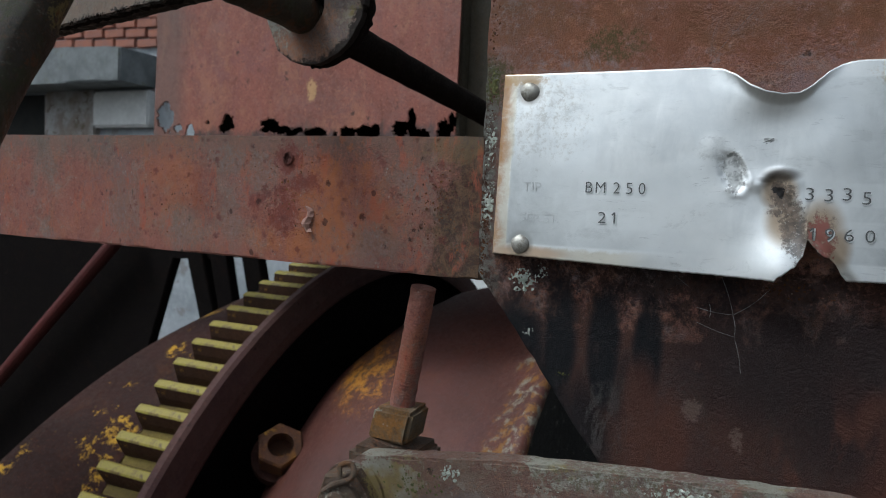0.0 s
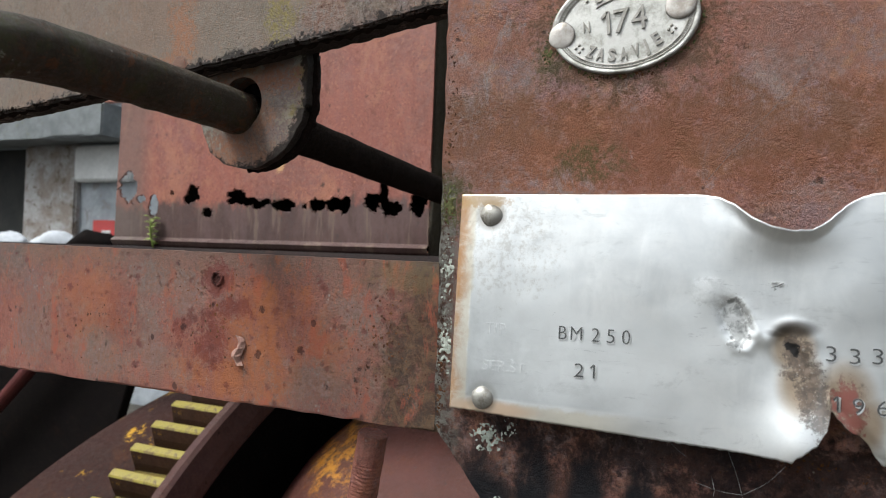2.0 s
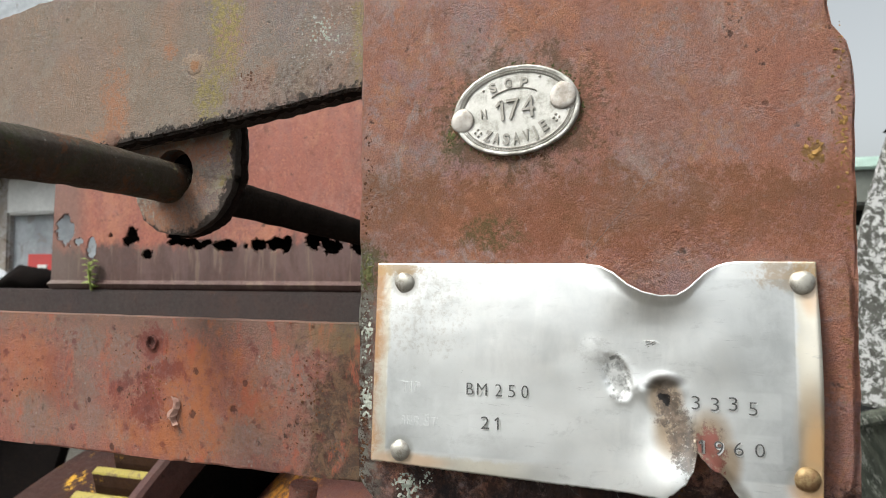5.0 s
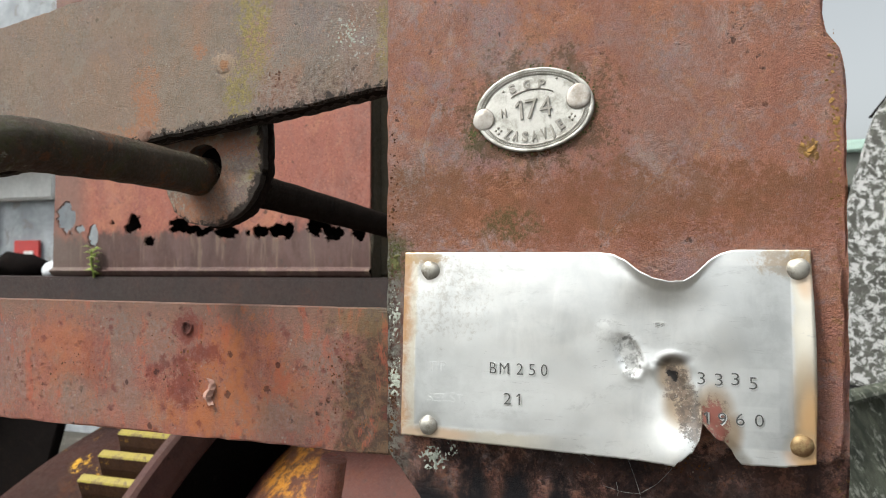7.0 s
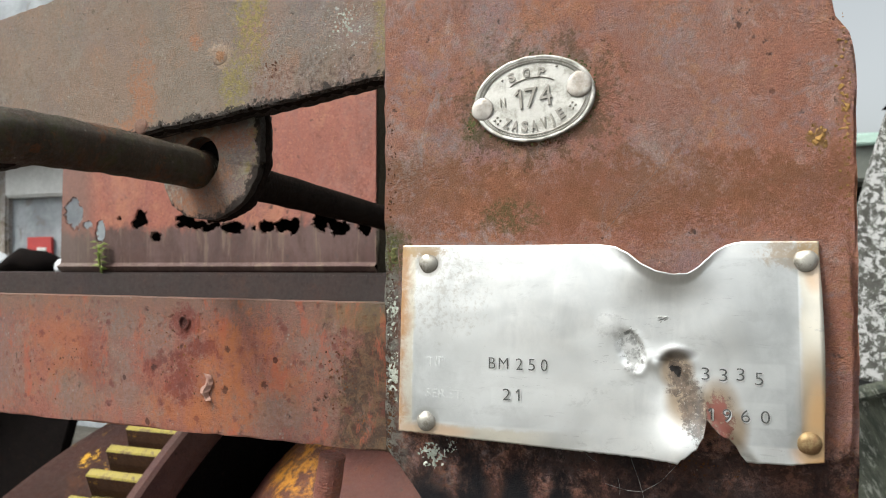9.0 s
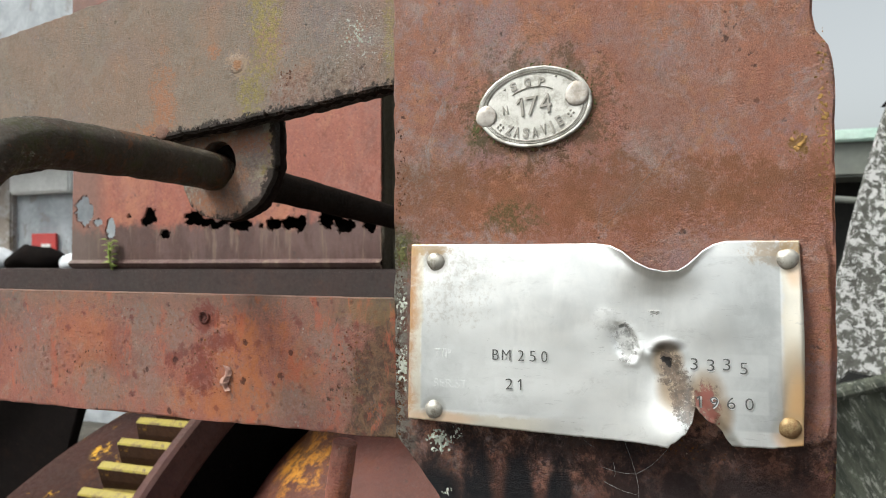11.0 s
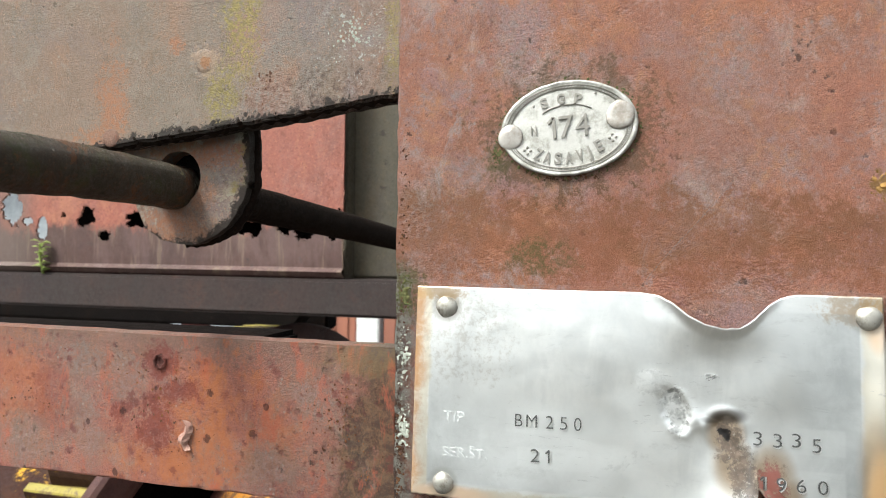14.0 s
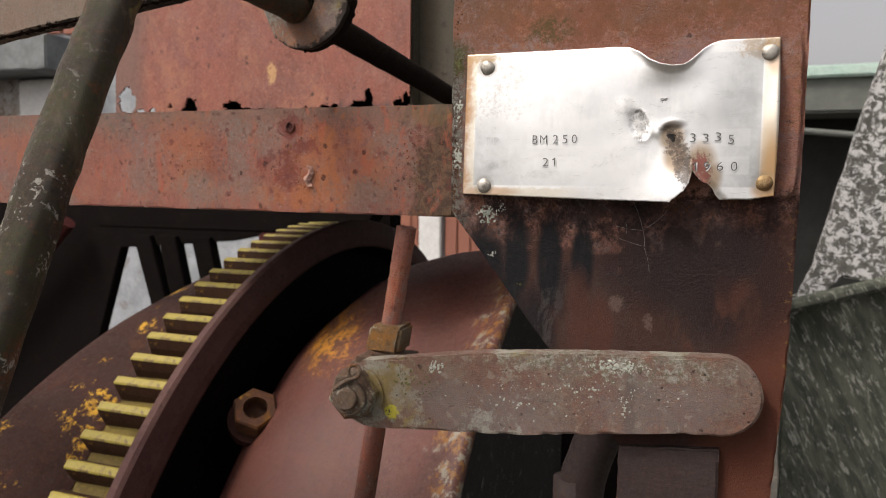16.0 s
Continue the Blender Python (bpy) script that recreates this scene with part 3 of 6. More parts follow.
    inner = g.mul(g.mul(g.ramp(g.x, -0.0052, -0.0046), g.ramp(g.x, 0.1145, 0.1152, 1, 0)), g.mul(g.ramp(g.z, 1.1925, 1.1932), g.ramp(g.z, 1.2472, 1.248, 1, 0)))
    # field greyed towards left, bottom and right: its dimmer reflection painted in
    dull = g.most(g.mul(g.ramp(g.x, -0.005, 0.03, 0.8, 0), g.ramp(g.z, 1.235, 1.215, 0.25, 1)), g.mul(g.ramp(g.z, 1.192, 1.212, 0.6, 0), g.ramp(g.x, 0.02, 0.06, 1, 0.05)), g.ramp(g.x, 0.088, 0.116, 0, 1))
    col = g.mix(g.mul(g.mul(inner, dull), g.ramp(mid, 0.3, 0.7, 0.3, 0.6)), col, (0.3, 0.32, 0.33))
    col = g.mix(g.mul(field, g.ramp(mid, 0.3, 0.7, 0.22, 0.42)), col, (0.36, 0.38, 0.39))

    def box(x0, x1, z0, z1):
        e = 0.0004
        return g.mul(g.mul(g.ramp(g.x, x0 - e, x0 + e), g.ramp(g.x, x1 - e, x1 + e, 1, 0)), g.mul(g.ramp(g.z, z0 - e, z0 + e), g.ramp(g.z, z1 - e, z1 + e, 1, 0)))
    boxes = g.most(box(0.0195, 0.044, 1.2095, 1.2165), box(0.023, 0.044, 1.1995, 1.2055), box(0.087, 0.111, 1.2095, 1.2165), box(0.094, 0.111, 1.198, 1.2052))
    col = g.mix(g.mul(boxes, 0.3), col, (0.8, 0.81, 0.81))
    b1 = g.most(g.spot(0.0810, 1.2135, 0.0050, 0.0056, 0.6), g.spot(0.0828, 1.205, 0.0050, 0.0075, 0.8), g.spot(0.0925, 1.203, 0.0058, 0.008, 0.8), g.spot(0.0965, 1.197, 0.0042, 0.007, 0.8))
    col = g.mix(g.mul(b1, 0.8), col, (0.29, 0.19, 0.095))
    b2 = g.most(g.spot(0.0815, 1.2115, 0.0036, 0.0056, 0.6, mid), g.spot(0.0925, 1.1995, 0.0038, 0.006, 0.6, mid), g.spot(0.0850, 1.2035, 0.0032, 0.0072, 0.6, mid), g.spot(0.0876, 1.1965, 0.0026, 0.0048, 0.6, mid))
    col = g.mix(g.mul(b2, 0.8), col, g.mix(g.ramp(g.noise(480, 4, 0.7, None, 0.5, 93.0), 0.36, 0.62), (0.028, 0.02, 0.018), (0.13, 0.09, 0.07)))
    soot = g.most(g.spot(0.0813, 1.2186, 0.0050, 0.0020, 0.8), g.mul(g.spot(0.0775, 1.2172, 0.0028, 0.0010, 0.8), 0.6))
    col = g.mix(g.mul(soot, 0.85), col, (0.07, 0.055, 0.045))
    beads = g.mul(g.most(g.spot(0.0832, 1.2095, 0.0016, 0.005, 0.8), g.spot(0.0845, 1.2035, 0.0026, 0.006, 0.8)), g.ramp(g.noise(1100, 3, 0.7, None, 0.3, 97.0), 0.6, 0.66))
    col = g.mix(g.mul(beads, 0.35), col, (0.7, 0.68, 0.62))
    hole = g.most(g.spot(0.0806, 1.2140, 0.0017, 0.0008, 0.3, fine), g.spot(0.0814, 1.2131, 0.0010, 0.0015, 0.3, fine))
    col = g.mix(hole, col, (0.01, 0.008, 0.008))
    b3 = g.most(g.spot(0.0925, 1.2005, 0.0028, 0.005, 0.6, mid), g.spot(0.0948, 1.197, 0.0022, 0.004, 0.6, mid))
    col = g.mix(g.mul(b3, 0.85), col, (0.24, 0.075, 0.06))
    dent = g.most(g.spot(0.0666, 1.2215, 0.0028, 0.0038, 0.3, mid), g.spot(0.0684, 1.2172, 0.0031, 0.0040, 0.3, mid), g.mul(g.spot(0.0615, 1.2265, 0.004, 0.003, 0.8, mid), 0.4), g.spot(0.0775, 1.2292, 0.002, 0.0006, 0.5, mid))
    col = g.mix(g.mul(dent, 0.8), col, g.mix(g.ramp(g.noise(420, 4, 0.65, None, 0.5, 91.0), 0.36, 0.6), (0.15, 0.15, 0.145), (0.6, 0.6, 0.59)))
    marks = g.most(dent, b1)
    rough = g.math("ADD", g.ramp(blot, 0.35, 0.65, 0.34, 0.45), g.math("ADD", g.mul(field, 0.12), g.math("ADD", g.mul(marks, 0.14), g.mul(rim, 0.06))))
    h = g.math("ADD", g.mul(brush, 0.25), g.math("ADD", g.mul(mid, 0.25), g.mul(g.mul(fine, marks), 1.5)))
    metal = g.ramp(g.most(b2, g.mul(outer, 0.8)), 0.0, 1.0, 1.0, 0.25)
    return g.finish(col, rough, metal, h, 0.22, 0.0004)


def metal_material(name, base, rough, spots=(0.3, 0.27, 0.22), amount=0.5):
    g = Graph(name)
    mid = g.noise(200, 5, 0.7)
    fine = g.noise(900, 4, 0.7, None, 0, 2.0)
    col = g.mix(g.mul(g.ramp(mid, 0.45, 0.65), amount), base, spots)
    return g.finish(col, g.ramp(fine, 0.3, 0.7, rough - 0.08, rough + 0.1), 0.9, fine, 0.3, 0.0003)


def plain_rough(name, a, b, scale, rough=0.85, bump=0.4, dist=0.004, third=None, at=0.58, stretch=None, lean=0.0):
    g = Graph(name)
    if lean:
        turn = g.t.nodes.new("ShaderNodeMapping")
        turn.inputs["Rotation"].default_value = (0, lean, 0)
        g.t.links.new(g.co, turn.inputs[0])
        g.co = turn.outputs[0]
    n = g.noise(scale, 6, 0.7, stretch, 0.3)
    f = g.noise(scale * 7, 5, 0.7, stretch, 0, 2.0)
    col = g.mix(g.ramp(n, 0.38, 0.62), a, b)
    col = g.mix(g.mul(g.ramp(f, 0.35, 0.65), 0.35), col, tuple(c * 0.6 for c in a))
    if third:
        col = g.mix(g.ramp(g.noise(scale * 2.2, 6, 0.75, stretch, 0.5, 9.0), at, at + 0.06), col, third)
    return g.finish(col, rough, 0, g.math("ADD", n, g.mul(f, 0.5)), bump, dist)


M_TOOTH = tooth_material()
M_ROOT = rusty("olive_yellow_gear_paint", (0.17, 0.125, 0.03), (0.1, 0.07, 0.03), (0.26, 0.19, 0.03), size=2.0, specks=False, bump=0.3, spec=0.15)
M_FLANK = rusty("brown_tooth_flank", (0.06, 0.028, 0.016), (0.05, 0.026, 0.017), (0.1, 0.05, 0.015), size=2.0, specks=False, extra=yellow_marks(0.6, 0.66), bump=0.3, spec=0.15)
M_PLATE = plate_material()
M_RIVET = metal_material("dull_rivet_aluminium", (0.48, 0.46, 0.42), 0.58, (0.2, 0.175, 0.14), 0.85)
M_RIVETB = metal_material("stained_brass_rivet", (0.38, 0.28, 0.15), 0.6, (0.2, 0.1, 0.05), 0.8)
M_TAG = metal_material("dull_pressed_aluminium", (0.56, 0.55, 0.52), 0.6, (0.3, 0.285, 0.25), 0.75)
M_TAGR = metal_material("tag_rivet_aluminium", (0.46, 0.43, 0.4), 0.58, (0.28, 0.24, 0.2), 0.7)
M_STAMP = metal_material("stamped_shadow_metal", (0.13, 0.13, 0.13), 0.5, (0.1, 0.1, 0.1), 0.4)
# pale metal for the painted highlight beside punched letters
M_GLINT = metal_material("bright_glint_metal", (0.9, 0.9, 0.89), 0.35, (0.7, 0.7, 0.68), 0.4)
# tag metal made darker, to paint in the shading of raised letters
M_EMBOSS = metal_material("shaded_emboss_metal", (0.33, 0.31, 0.28), 0.42, (0.2, 0.19, 0.16), 0.6)
M_ETCH = plain_rough("etched_pale_letters", (0.62, 0.63, 0.63), (0.5, 0.515, 0.52), 500, 0.6, 0.1, 0.0002)
M_LICHEN = plain_rough("grey_green_lichen", (0.42, 0.45, 0.38), (0.56, 0.58, 0.52), 500, 0.95, 0.6, 0.0008)
M_MOSS = plain_rough("yellow_green_moss", (0.085, 0.09, 0.03), (0.17, 0.165, 0.06), 400, 0.95, 0.6, 0.001)
M_LEAF = plain_rough("fresh_green_leaf", (0.2, 0.27, 0.05), (0.32, 0.38, 0.1), 120, 0.6, 0.3, 0.001)
M_PINK = plain_rough("pale_pink_paint_flake", (0.5, 0.3, 0.24), (0.36, 0.19, 0.15), 300, 0.8)
M_WEB = plain_rough("cobweb_silk", (0.55, 0.54, 0.52), (0.4, 0.4, 0.4), 900, 0.6, 0.1)
M_CRUST = plain_rough("cement_crusted_steel", (0.15, 0.15, 0.135), (0.08, 0.08, 0.07), 38, 0.9, 0.6, 0.006, (0.6, 0.6, 0.6), 0.49)
M_CRUST2 = plain_rough("mossy_cement_steel", (0.12, 0.13, 0.1), (0.045, 0.052, 0.042), 60, 0.9, 0.8, 0.008, (0.32, 0.325, 0.29), 0.55, (1, 1, 0.22), 0.45)
M_GRIME = plain_rough("cement_splashes_on_shade_black", (0.014, 0.011, 0.009), (0.009, 0.008, 0.007), 22, 0.9, 0.6, 0.006, (0.16, 0.15, 0.12), 0.6)
M_HOUSE = plain_rough("weathered_white_plaster", (0.43, 0.455, 0.49), (0.28, 0.305, 0.325), 2.6, 0.9, 0.4, 0.02, (0.25, 0.245, 0.24), 0.57)
M_STONE = plain_rough("pale_rubble_stone", (0.26, 0.22, 0.19), (0.42, 0.41, 0.41), 5.0, 0.9, 0.6, 0.02, (0.15, 0.115, 0.085), 0.55)
M_CONC = plain_rough("grey_concrete", (0.22, 0.235, 0.24), (0.14, 0.15, 0.155), 4.0, 0.9, 0.5, 0.01, (0.16, 0.17, 0.14), 0.6)
M_BRICK = plain_rough("old_red_brick", (0.36, 0.14, 0.09), (0.28, 0.13, 0.1), 9.0, 0.9, 0.5, 0.01)
M_DARKIN = plain_rough("painted_interior_shade", (0.012, 0.012, 0.012), (0.02, 0.02, 0.018), 4, 0.95)
M_DOORW = plain_rough("red_brown_door_boards", (0.34, 0.13, 0.08), (0.28, 0.11, 0.075), 6, 0.7, 0.3, 0.004, None, 0.6, (1, 1, 0.1))
M_WHITEP = plain_rough("white_painted_board", (0.75, 0.75, 0.74), (0.66, 0.66, 0.65), 4, 0.7)
M_SHED = plain_rough("dull_grey_green_boards", (0.16, 0.17, 0.15), (0.12, 0.13, 0.12), 2.0, 0.85, 0.3, 0.01)
M_GREENT = plain_rough("pale_green_gutter_paint", (0.45, 0.62, 0.55), (0.5, 0.64, 0.58), 5.0, 0.6, 0.2)
M_SIGN = plain_rough("red_sign_paint", (0.5, 0.05, 0.045), (0.42, 0.05, 0.05), 8.0, 0.6, 0.2)
M_SACK = plain_rough("white_woven_sack", (0.62, 0.64, 0.68), (0.5, 0.52, 0.56), 20, 0.8, 0.4)
M_GROUND = plain_rough("trodden_yard_gravel", (0.07, 0.063, 0.052), (0.05, 0.046, 0.039), 2.5, 0.95, 0.6, 0.02, (0.14, 0.13, 0.11), 0.56)


# ---- mesh helpers ----
def part(name, bm, material, parent=None, label="", smooth=False):
    me = bpy.data.meshes.new(name)
    bmesh.ops.recalc_face_normals(bm, faces=bm.faces[:])
    if smooth:
        for f in bm.faces:
            f.smooth = True
    bm.to_mesh(me)
    bm.free()
    me.materials.append(material)
    ob = new(name, me)
    if parent is not None:
        ob.parent = parent
        base = parent
        while base.parent is not None:
            base = base.parent
        if parent.parent is None and parent.data is None:
            ob.matrix_parent_inverse = Matrix.Translation(-parent.location)
    if label:
        tagged(ob, label)
    return ob


def thing(name, base, label, category, group="", kind=""):
    ob = new(name)
    ob.location = base
    ob.empty_display_size = 0.02
    return tagged(ob, label, category, group, kind)


def wobble(bm, amount, scale, seed=0.0, cut=None):
    """Makes edges and faces a little uneven."""
    for v in bm.verts:
        d = noise.noise_vector(v.co * scale + Vector((seed, seed * 2, seed * 3)))
        v.co += d * amount


def prism(outline, y0, y1, bevel=0.0008, rag=0.0, step=0.0, seed=0.0):
    """A plate with an outline in x-z, from y0 (near) to y1, with rounded and ragged rims."""
    bm = bmesh.new()
    pts = []
    n = len(outline)
    for i in range(n):
        a, b = Vector(outline[i]), Vector(outline[(i + 1) % n])
        k = max(1, int((b - a).length / step)) if step else 1
        for j in range(k):
            p = a.lerp(b, j / k)
            if rag:
                d = noise.noise_vector(Vector((p.x * 260 + seed, p.y * 260, seed))) + 0.6 * noise.noise_vector(Vector((p.x * 900, p.y * 900, seed + 5)))
                p = p + Vector((d.x, d.z)) * rag
            pts.append(p)
    near = [bm.verts.new((p.x, y0, p.y)) for p in pts]
    face = bm.faces.new(near)
    r = bmesh.ops.extrude_face_region(bm, geom=[face])
    for v in r["geom"]:
        if isinstance(v, bmesh.types.BMVert):
            v.co.y = y1
    if bevel:
        es = [e for e in bm.edges if abs(e.verts[0].co.y - e.verts[1].co.y) < 1e-6]
        bmesh.ops.bevel(bm, geom=es, offset=bevel, segments=2, affect="EDGES", clamp_overlap=True)
    return bm


def box(x0, x1, y0, y1, z0, z1, bevel=0.002):
    bm = bmesh.new()
    bmesh.ops.create_cube(bm, size=1.0)
    for v in bm.verts:
        v.co = Vector(((x0 + x1) / 2 + v.co.x * (x1 - x0), (y0 + y1) / 2 + v.co.y * (y1 - y0), (z0 + z1) / 2 + v.co.z * (z1 - z0)))
    if bevel:
        bmesh.ops.bevel(bm, geom=bm.edges[:], offset=bevel, segments=2, affect="EDGES", clamp_overlap=True)
    return bm


def smooth_path(pts, per=8):
    """Catmull-Rom through the points."""
    p = [Vector(q) for q in pts]
    p = [p[0] * 2 - p[1]] + p + [p[-1] * 2 - p[-2]]
    out = []
    for i in range(1, len(p) - 2):
        for j in range(per):
            t = j / per
            a, b, c, d = p[i - 1], p[i], p[i + 1], p[i + 2]
            out.append(0.5 * ((2 * b) + (c - a) * t + (2 * a - 5 * b + 4 * c - d) * t * t + (3 * b - a - 3 * c + d) * t ** 3))
    out.append(p[-2])
    return out


def tube(path, radius, n=16, rough=0.0, scale=60.0):
    bm = bmesh.new()
    rings = []
    side = None
    for i, p in enumerate(path):
        d = (path[min(i + 1, len(path) - 1)] - path[max(i - 1, 0)]).normalized()
        if side is None:
            side = d.orthogonal().normalized()
        side = (side - d * side.dot(d)).normalized()
        up = d.cross(side)
        r = radius(i / (len(path) - 1)) if callable(radius) else radius
        ring = []
        for k in range(n):
            a = 2 * math.pi * k / n
            w = side * math.cos(a) + up * math.sin(a)
            q = p + w * r
            if rough:
                q += w * rough * noise.noise(q * scale)
            ring.append(bm.verts.new(q))
        rings.append(ring)
    for a, b in zip(rings, rings[1:]):
        for k in range(n):
            bm.faces.new((a[k], a[(k + 1) % n], b[(k + 1) % n], b[k]))
    bm.faces.new(rings[0])
    bm.faces.new(list(reversed(rings[-1])))
    return bm


AX_Y, AX_Z = 0.856, 0.392  # the drum's axis runs along x through here


def ring_point(x, r, deg):
    return Vector((x, AX_Y + r * math.cos(radians(deg)), AX_Z + r * math.sin(radians(deg))))


def revolve(profile, a0=0, a1=360, n=160, rough=0.0):
    """A closed or open (x, radius) profile swept round the drum's axis."""
    bm = bmesh.new()
    full = abs(a1 - a0) >= 360
    rows = []
    for i in range(n if full else n + 1):
        deg = a0 + (a1 - a0) * i / n
        rows.append([bm.verts.new(ring_point(x, r + (rough * noise.noise(ring_point(x, r, deg) * 9) if rough else 0), deg)) for x, r in profile])
    m = len(rows)
    for i in range(m if full else m - 1):
        a, b = rows[i], rows[(i + 1) % m]
        for k in range(len(profile) - 1):
            bm.faces.new((a[k], a[k + 1], b[k + 1], b[k]))
    return bm


def dome(c, r, h, axis=(0, -1, 0), n=20, squash=1.0):
    """A rivet head: a flattened dome on a flat foot, out along the axis."""
    bm = bmesh.new()
    rot = Vector((0, 0, 1)).rotation_difference(Vector(axis)).to_matrix()
    rows = []
    prof = [(1.0, -0.2), (1.0, 0.12), (0.95, 0.38), (0.8, 0.68), (0.55, 0.9), (0.28, 0.98)]
    for q, z in prof:
        rows.append([bm.verts.new(Vector(c) + rot @ Vector((math.cos(2 * math.pi * k / n) * r * q, math.sin(2 * math.pi * k / n) * r * q * squash, z * h))) for k in range(n)])
    for a, b in zip(rows, rows[1:]):
        for k in range(n):
            bm.faces.new((a[k], a[(k + 1) % n], b[(k + 1) % n], b[k]))
    bm.faces.new(rows[-1])
    bm.faces.new(list(reversed(rows[0])))
    wobble(bm, r * 0.1, 1.1 / r, c[0] * 50)
    return bm


def hexnut(c, r, h, axis, bore=0.0, turn=0.0):
    bm = bmesh.new()
    rot = Vector((0, 0, 1)).rotation_difference(Vector(axis).normalized()).to_matrix()
    outer = []
    for z, q in ((0, 0.97), (0.08, 1.0), (0.9, 1.0), (1.0, 0.92)):
        outer.append([bm.verts.new(Vector(c) + rot @ Vector((math.cos(radians(60 * k + turn)) * r * q, math.sin(radians(60 * k + turn)) * r * q, z * h))) for k in range(6)])
    for a, b in zip(outer, outer[1:]):
        for k in range(6):
            bm.faces.new((a[k], a[(k + 1) % 6], b[(k + 1) % 6], b[k]))
    bm.faces.new(list(reversed(outer[0])))
    if bore:
        n = 12
        rim = [bm.verts.new(Vector(c) + rot @ Vector((math.cos(radians(30 * k + turn)) * bore, math.sin(radians(30 * k + turn)) * bore, h))) for k in range(n)]
        deep = [bm.verts.new(v.co - rot @ Vector((0, 0, h * 0.7))) for v in rim]
        for k in range(6):
            bm.faces.new((outer[-1][k], rim[2 * k], rim[2 * k + 1]))
            bm.faces.new((outer[-1][k], rim[2 * k + 1], rim[(2 * k + 2) % n], outer[-1][(k + 1) % 6]))
        for k in range(n):
            bm.faces.new((rim[k], deep[k], deep[(k + 1) % n], rim[(k + 1) % n]))
        bm.faces.new(deep)
    else:
        bm.faces.new(outer[-1])
    wobble(bm, r * 0.04, 0.8 / r, c[2] * 40)
    return bm


def lettering(text, x, z, height, y, depth=0.00025, width=None, turn=0.0, bold=0.0):
    """Letters in the x-z plane, facing -y, as a bmesh; x, z is the lower left corner."""
    cu = bpy.data.curves.new("letters", "FONT")
    cu.body = text
    cu.size = 1.0
    cu.extrude = 0.5
    cu.offset = bold
    ob = bpy.data.objects.new("letters", cu)
    scene.collection.objects.link(ob)
    bpy.context.view_layer.update()
    me = bpy.data.meshes.new_from_object(ob.evaluated_get(bpy.context.evaluated_depsgraph_get()))
    bpy.data.objects.remove(ob)
    bm = bmesh.new()
    bm.from_mesh(me)
    xs = [v.co.x for v in bm.verts]
    if text == "1":
        bmesh.ops.create_cube(bm, size=1.0, matrix=Matrix.LocRotScale((min(xs) - 0.05, 0.58, 0), Euler((0, 0, 0.8)), (0.24, 0.085, 1)))
        xs = [v.co.x for v in bm.verts]
    s = height / 0.69
    sx = (width / (max(xs) - min(xs))) if width else s
    x0 = min(xs)
    c, sn = math.cos(radians(turn)), math.sin(radians(turn))
    for v in bm.verts:
        px, pz = (v.co.x - x0) * sx, v.co.y * s
        v.co = Vector((x + px * c - pz * sn, y - depth * (0.5 + v.co.z), z + px * sn + pz * c))
    return bm


def joined(bms):
    out = bmesh.new()
    for b in bms:
        me = bpy.data.meshes.new("tmp")
        b.to_mesh(me)
        b.free()
        out.from_mesh(me)
        bpy.data.meshes.remove(me)
    return out


def crumbs(c, rx, rz, count, size, y=0.0, seed=0, flat=0.2):
    """A patch of tiny rounded crusts on an upright face."""
    rnd = random.Random(seed)
    bm = bmesh.new()
    for _ in range(int(count * 3)):
        a, d = rnd.uniform(0, 6.283), rnd.random() ** 0.8
        s = size * 0.62 * rnd.uniform(0.2, 1.0) ** 1.4 * (1.2 - 0.6 * d)
        m = Matrix.LocRotScale((c[0] + rx * d * math.cos(a), y - s * flat * 0.3, c[1] + rz * d * math.sin(a)), Euler((0, rnd.uniform(0, 3), 0)), (s * rnd.uniform(0.7, 1.3), s * flat, s))
        bmesh.ops.create_icosphere(bm, subdivisions=1, radius=1.0, matrix=m)
    wobble(bm, size * 0.4, 1.3 / size, seed)
    return bm


GROUND_Z = -0.36

# ---- ground ----
bm = bmesh.new()
bmesh.ops.create_grid(bm, x_segments=60, y_segments=60, size=1.0)
for v in bm.verts:
    u, w = v.co.x, v.co.y
    v.co = Vector((math.copysign(abs(u) ** 3, u) * 400, math.copysign(abs(w) ** 3, w) * 400, 0))
    v.co.z = GROUND_Z + 0.012 * noise.noise(v.co * 0.9) * min(1.0, v.co.length / 3)
tagged(part("ground", bm, M_GROUND), "bare trodden gravel yard under the machine", "ground", kind="structure")

# ---- the mixer's frame ----
frame_thing = thing("machine_frame", (0.09, 0.01, GROUND_Z), "rusty red-oxide steel frame of an old concrete mixer", "machine frame")
post_outline = [(-0.018, 1.5), (-0.018, 1.181), (0.0, 1.158), (0.031, 1.117), (0.063, 1.077), (0.063, GROUND_Z), (0.124, GROUND_Z), (0.1255, 1.06), (0.1295, 1.12), (0.131, 1.2),
                (0.1315, 1.306), (0.130, 1.314), (0.1265, 1.319), (0.1255, 1.325), (0.1255, 1.5)]
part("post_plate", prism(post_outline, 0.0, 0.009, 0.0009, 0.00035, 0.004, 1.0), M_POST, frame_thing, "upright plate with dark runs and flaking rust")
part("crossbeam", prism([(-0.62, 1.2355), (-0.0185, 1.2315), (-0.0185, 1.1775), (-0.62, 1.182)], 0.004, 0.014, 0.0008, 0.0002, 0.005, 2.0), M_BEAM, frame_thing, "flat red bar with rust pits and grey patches")
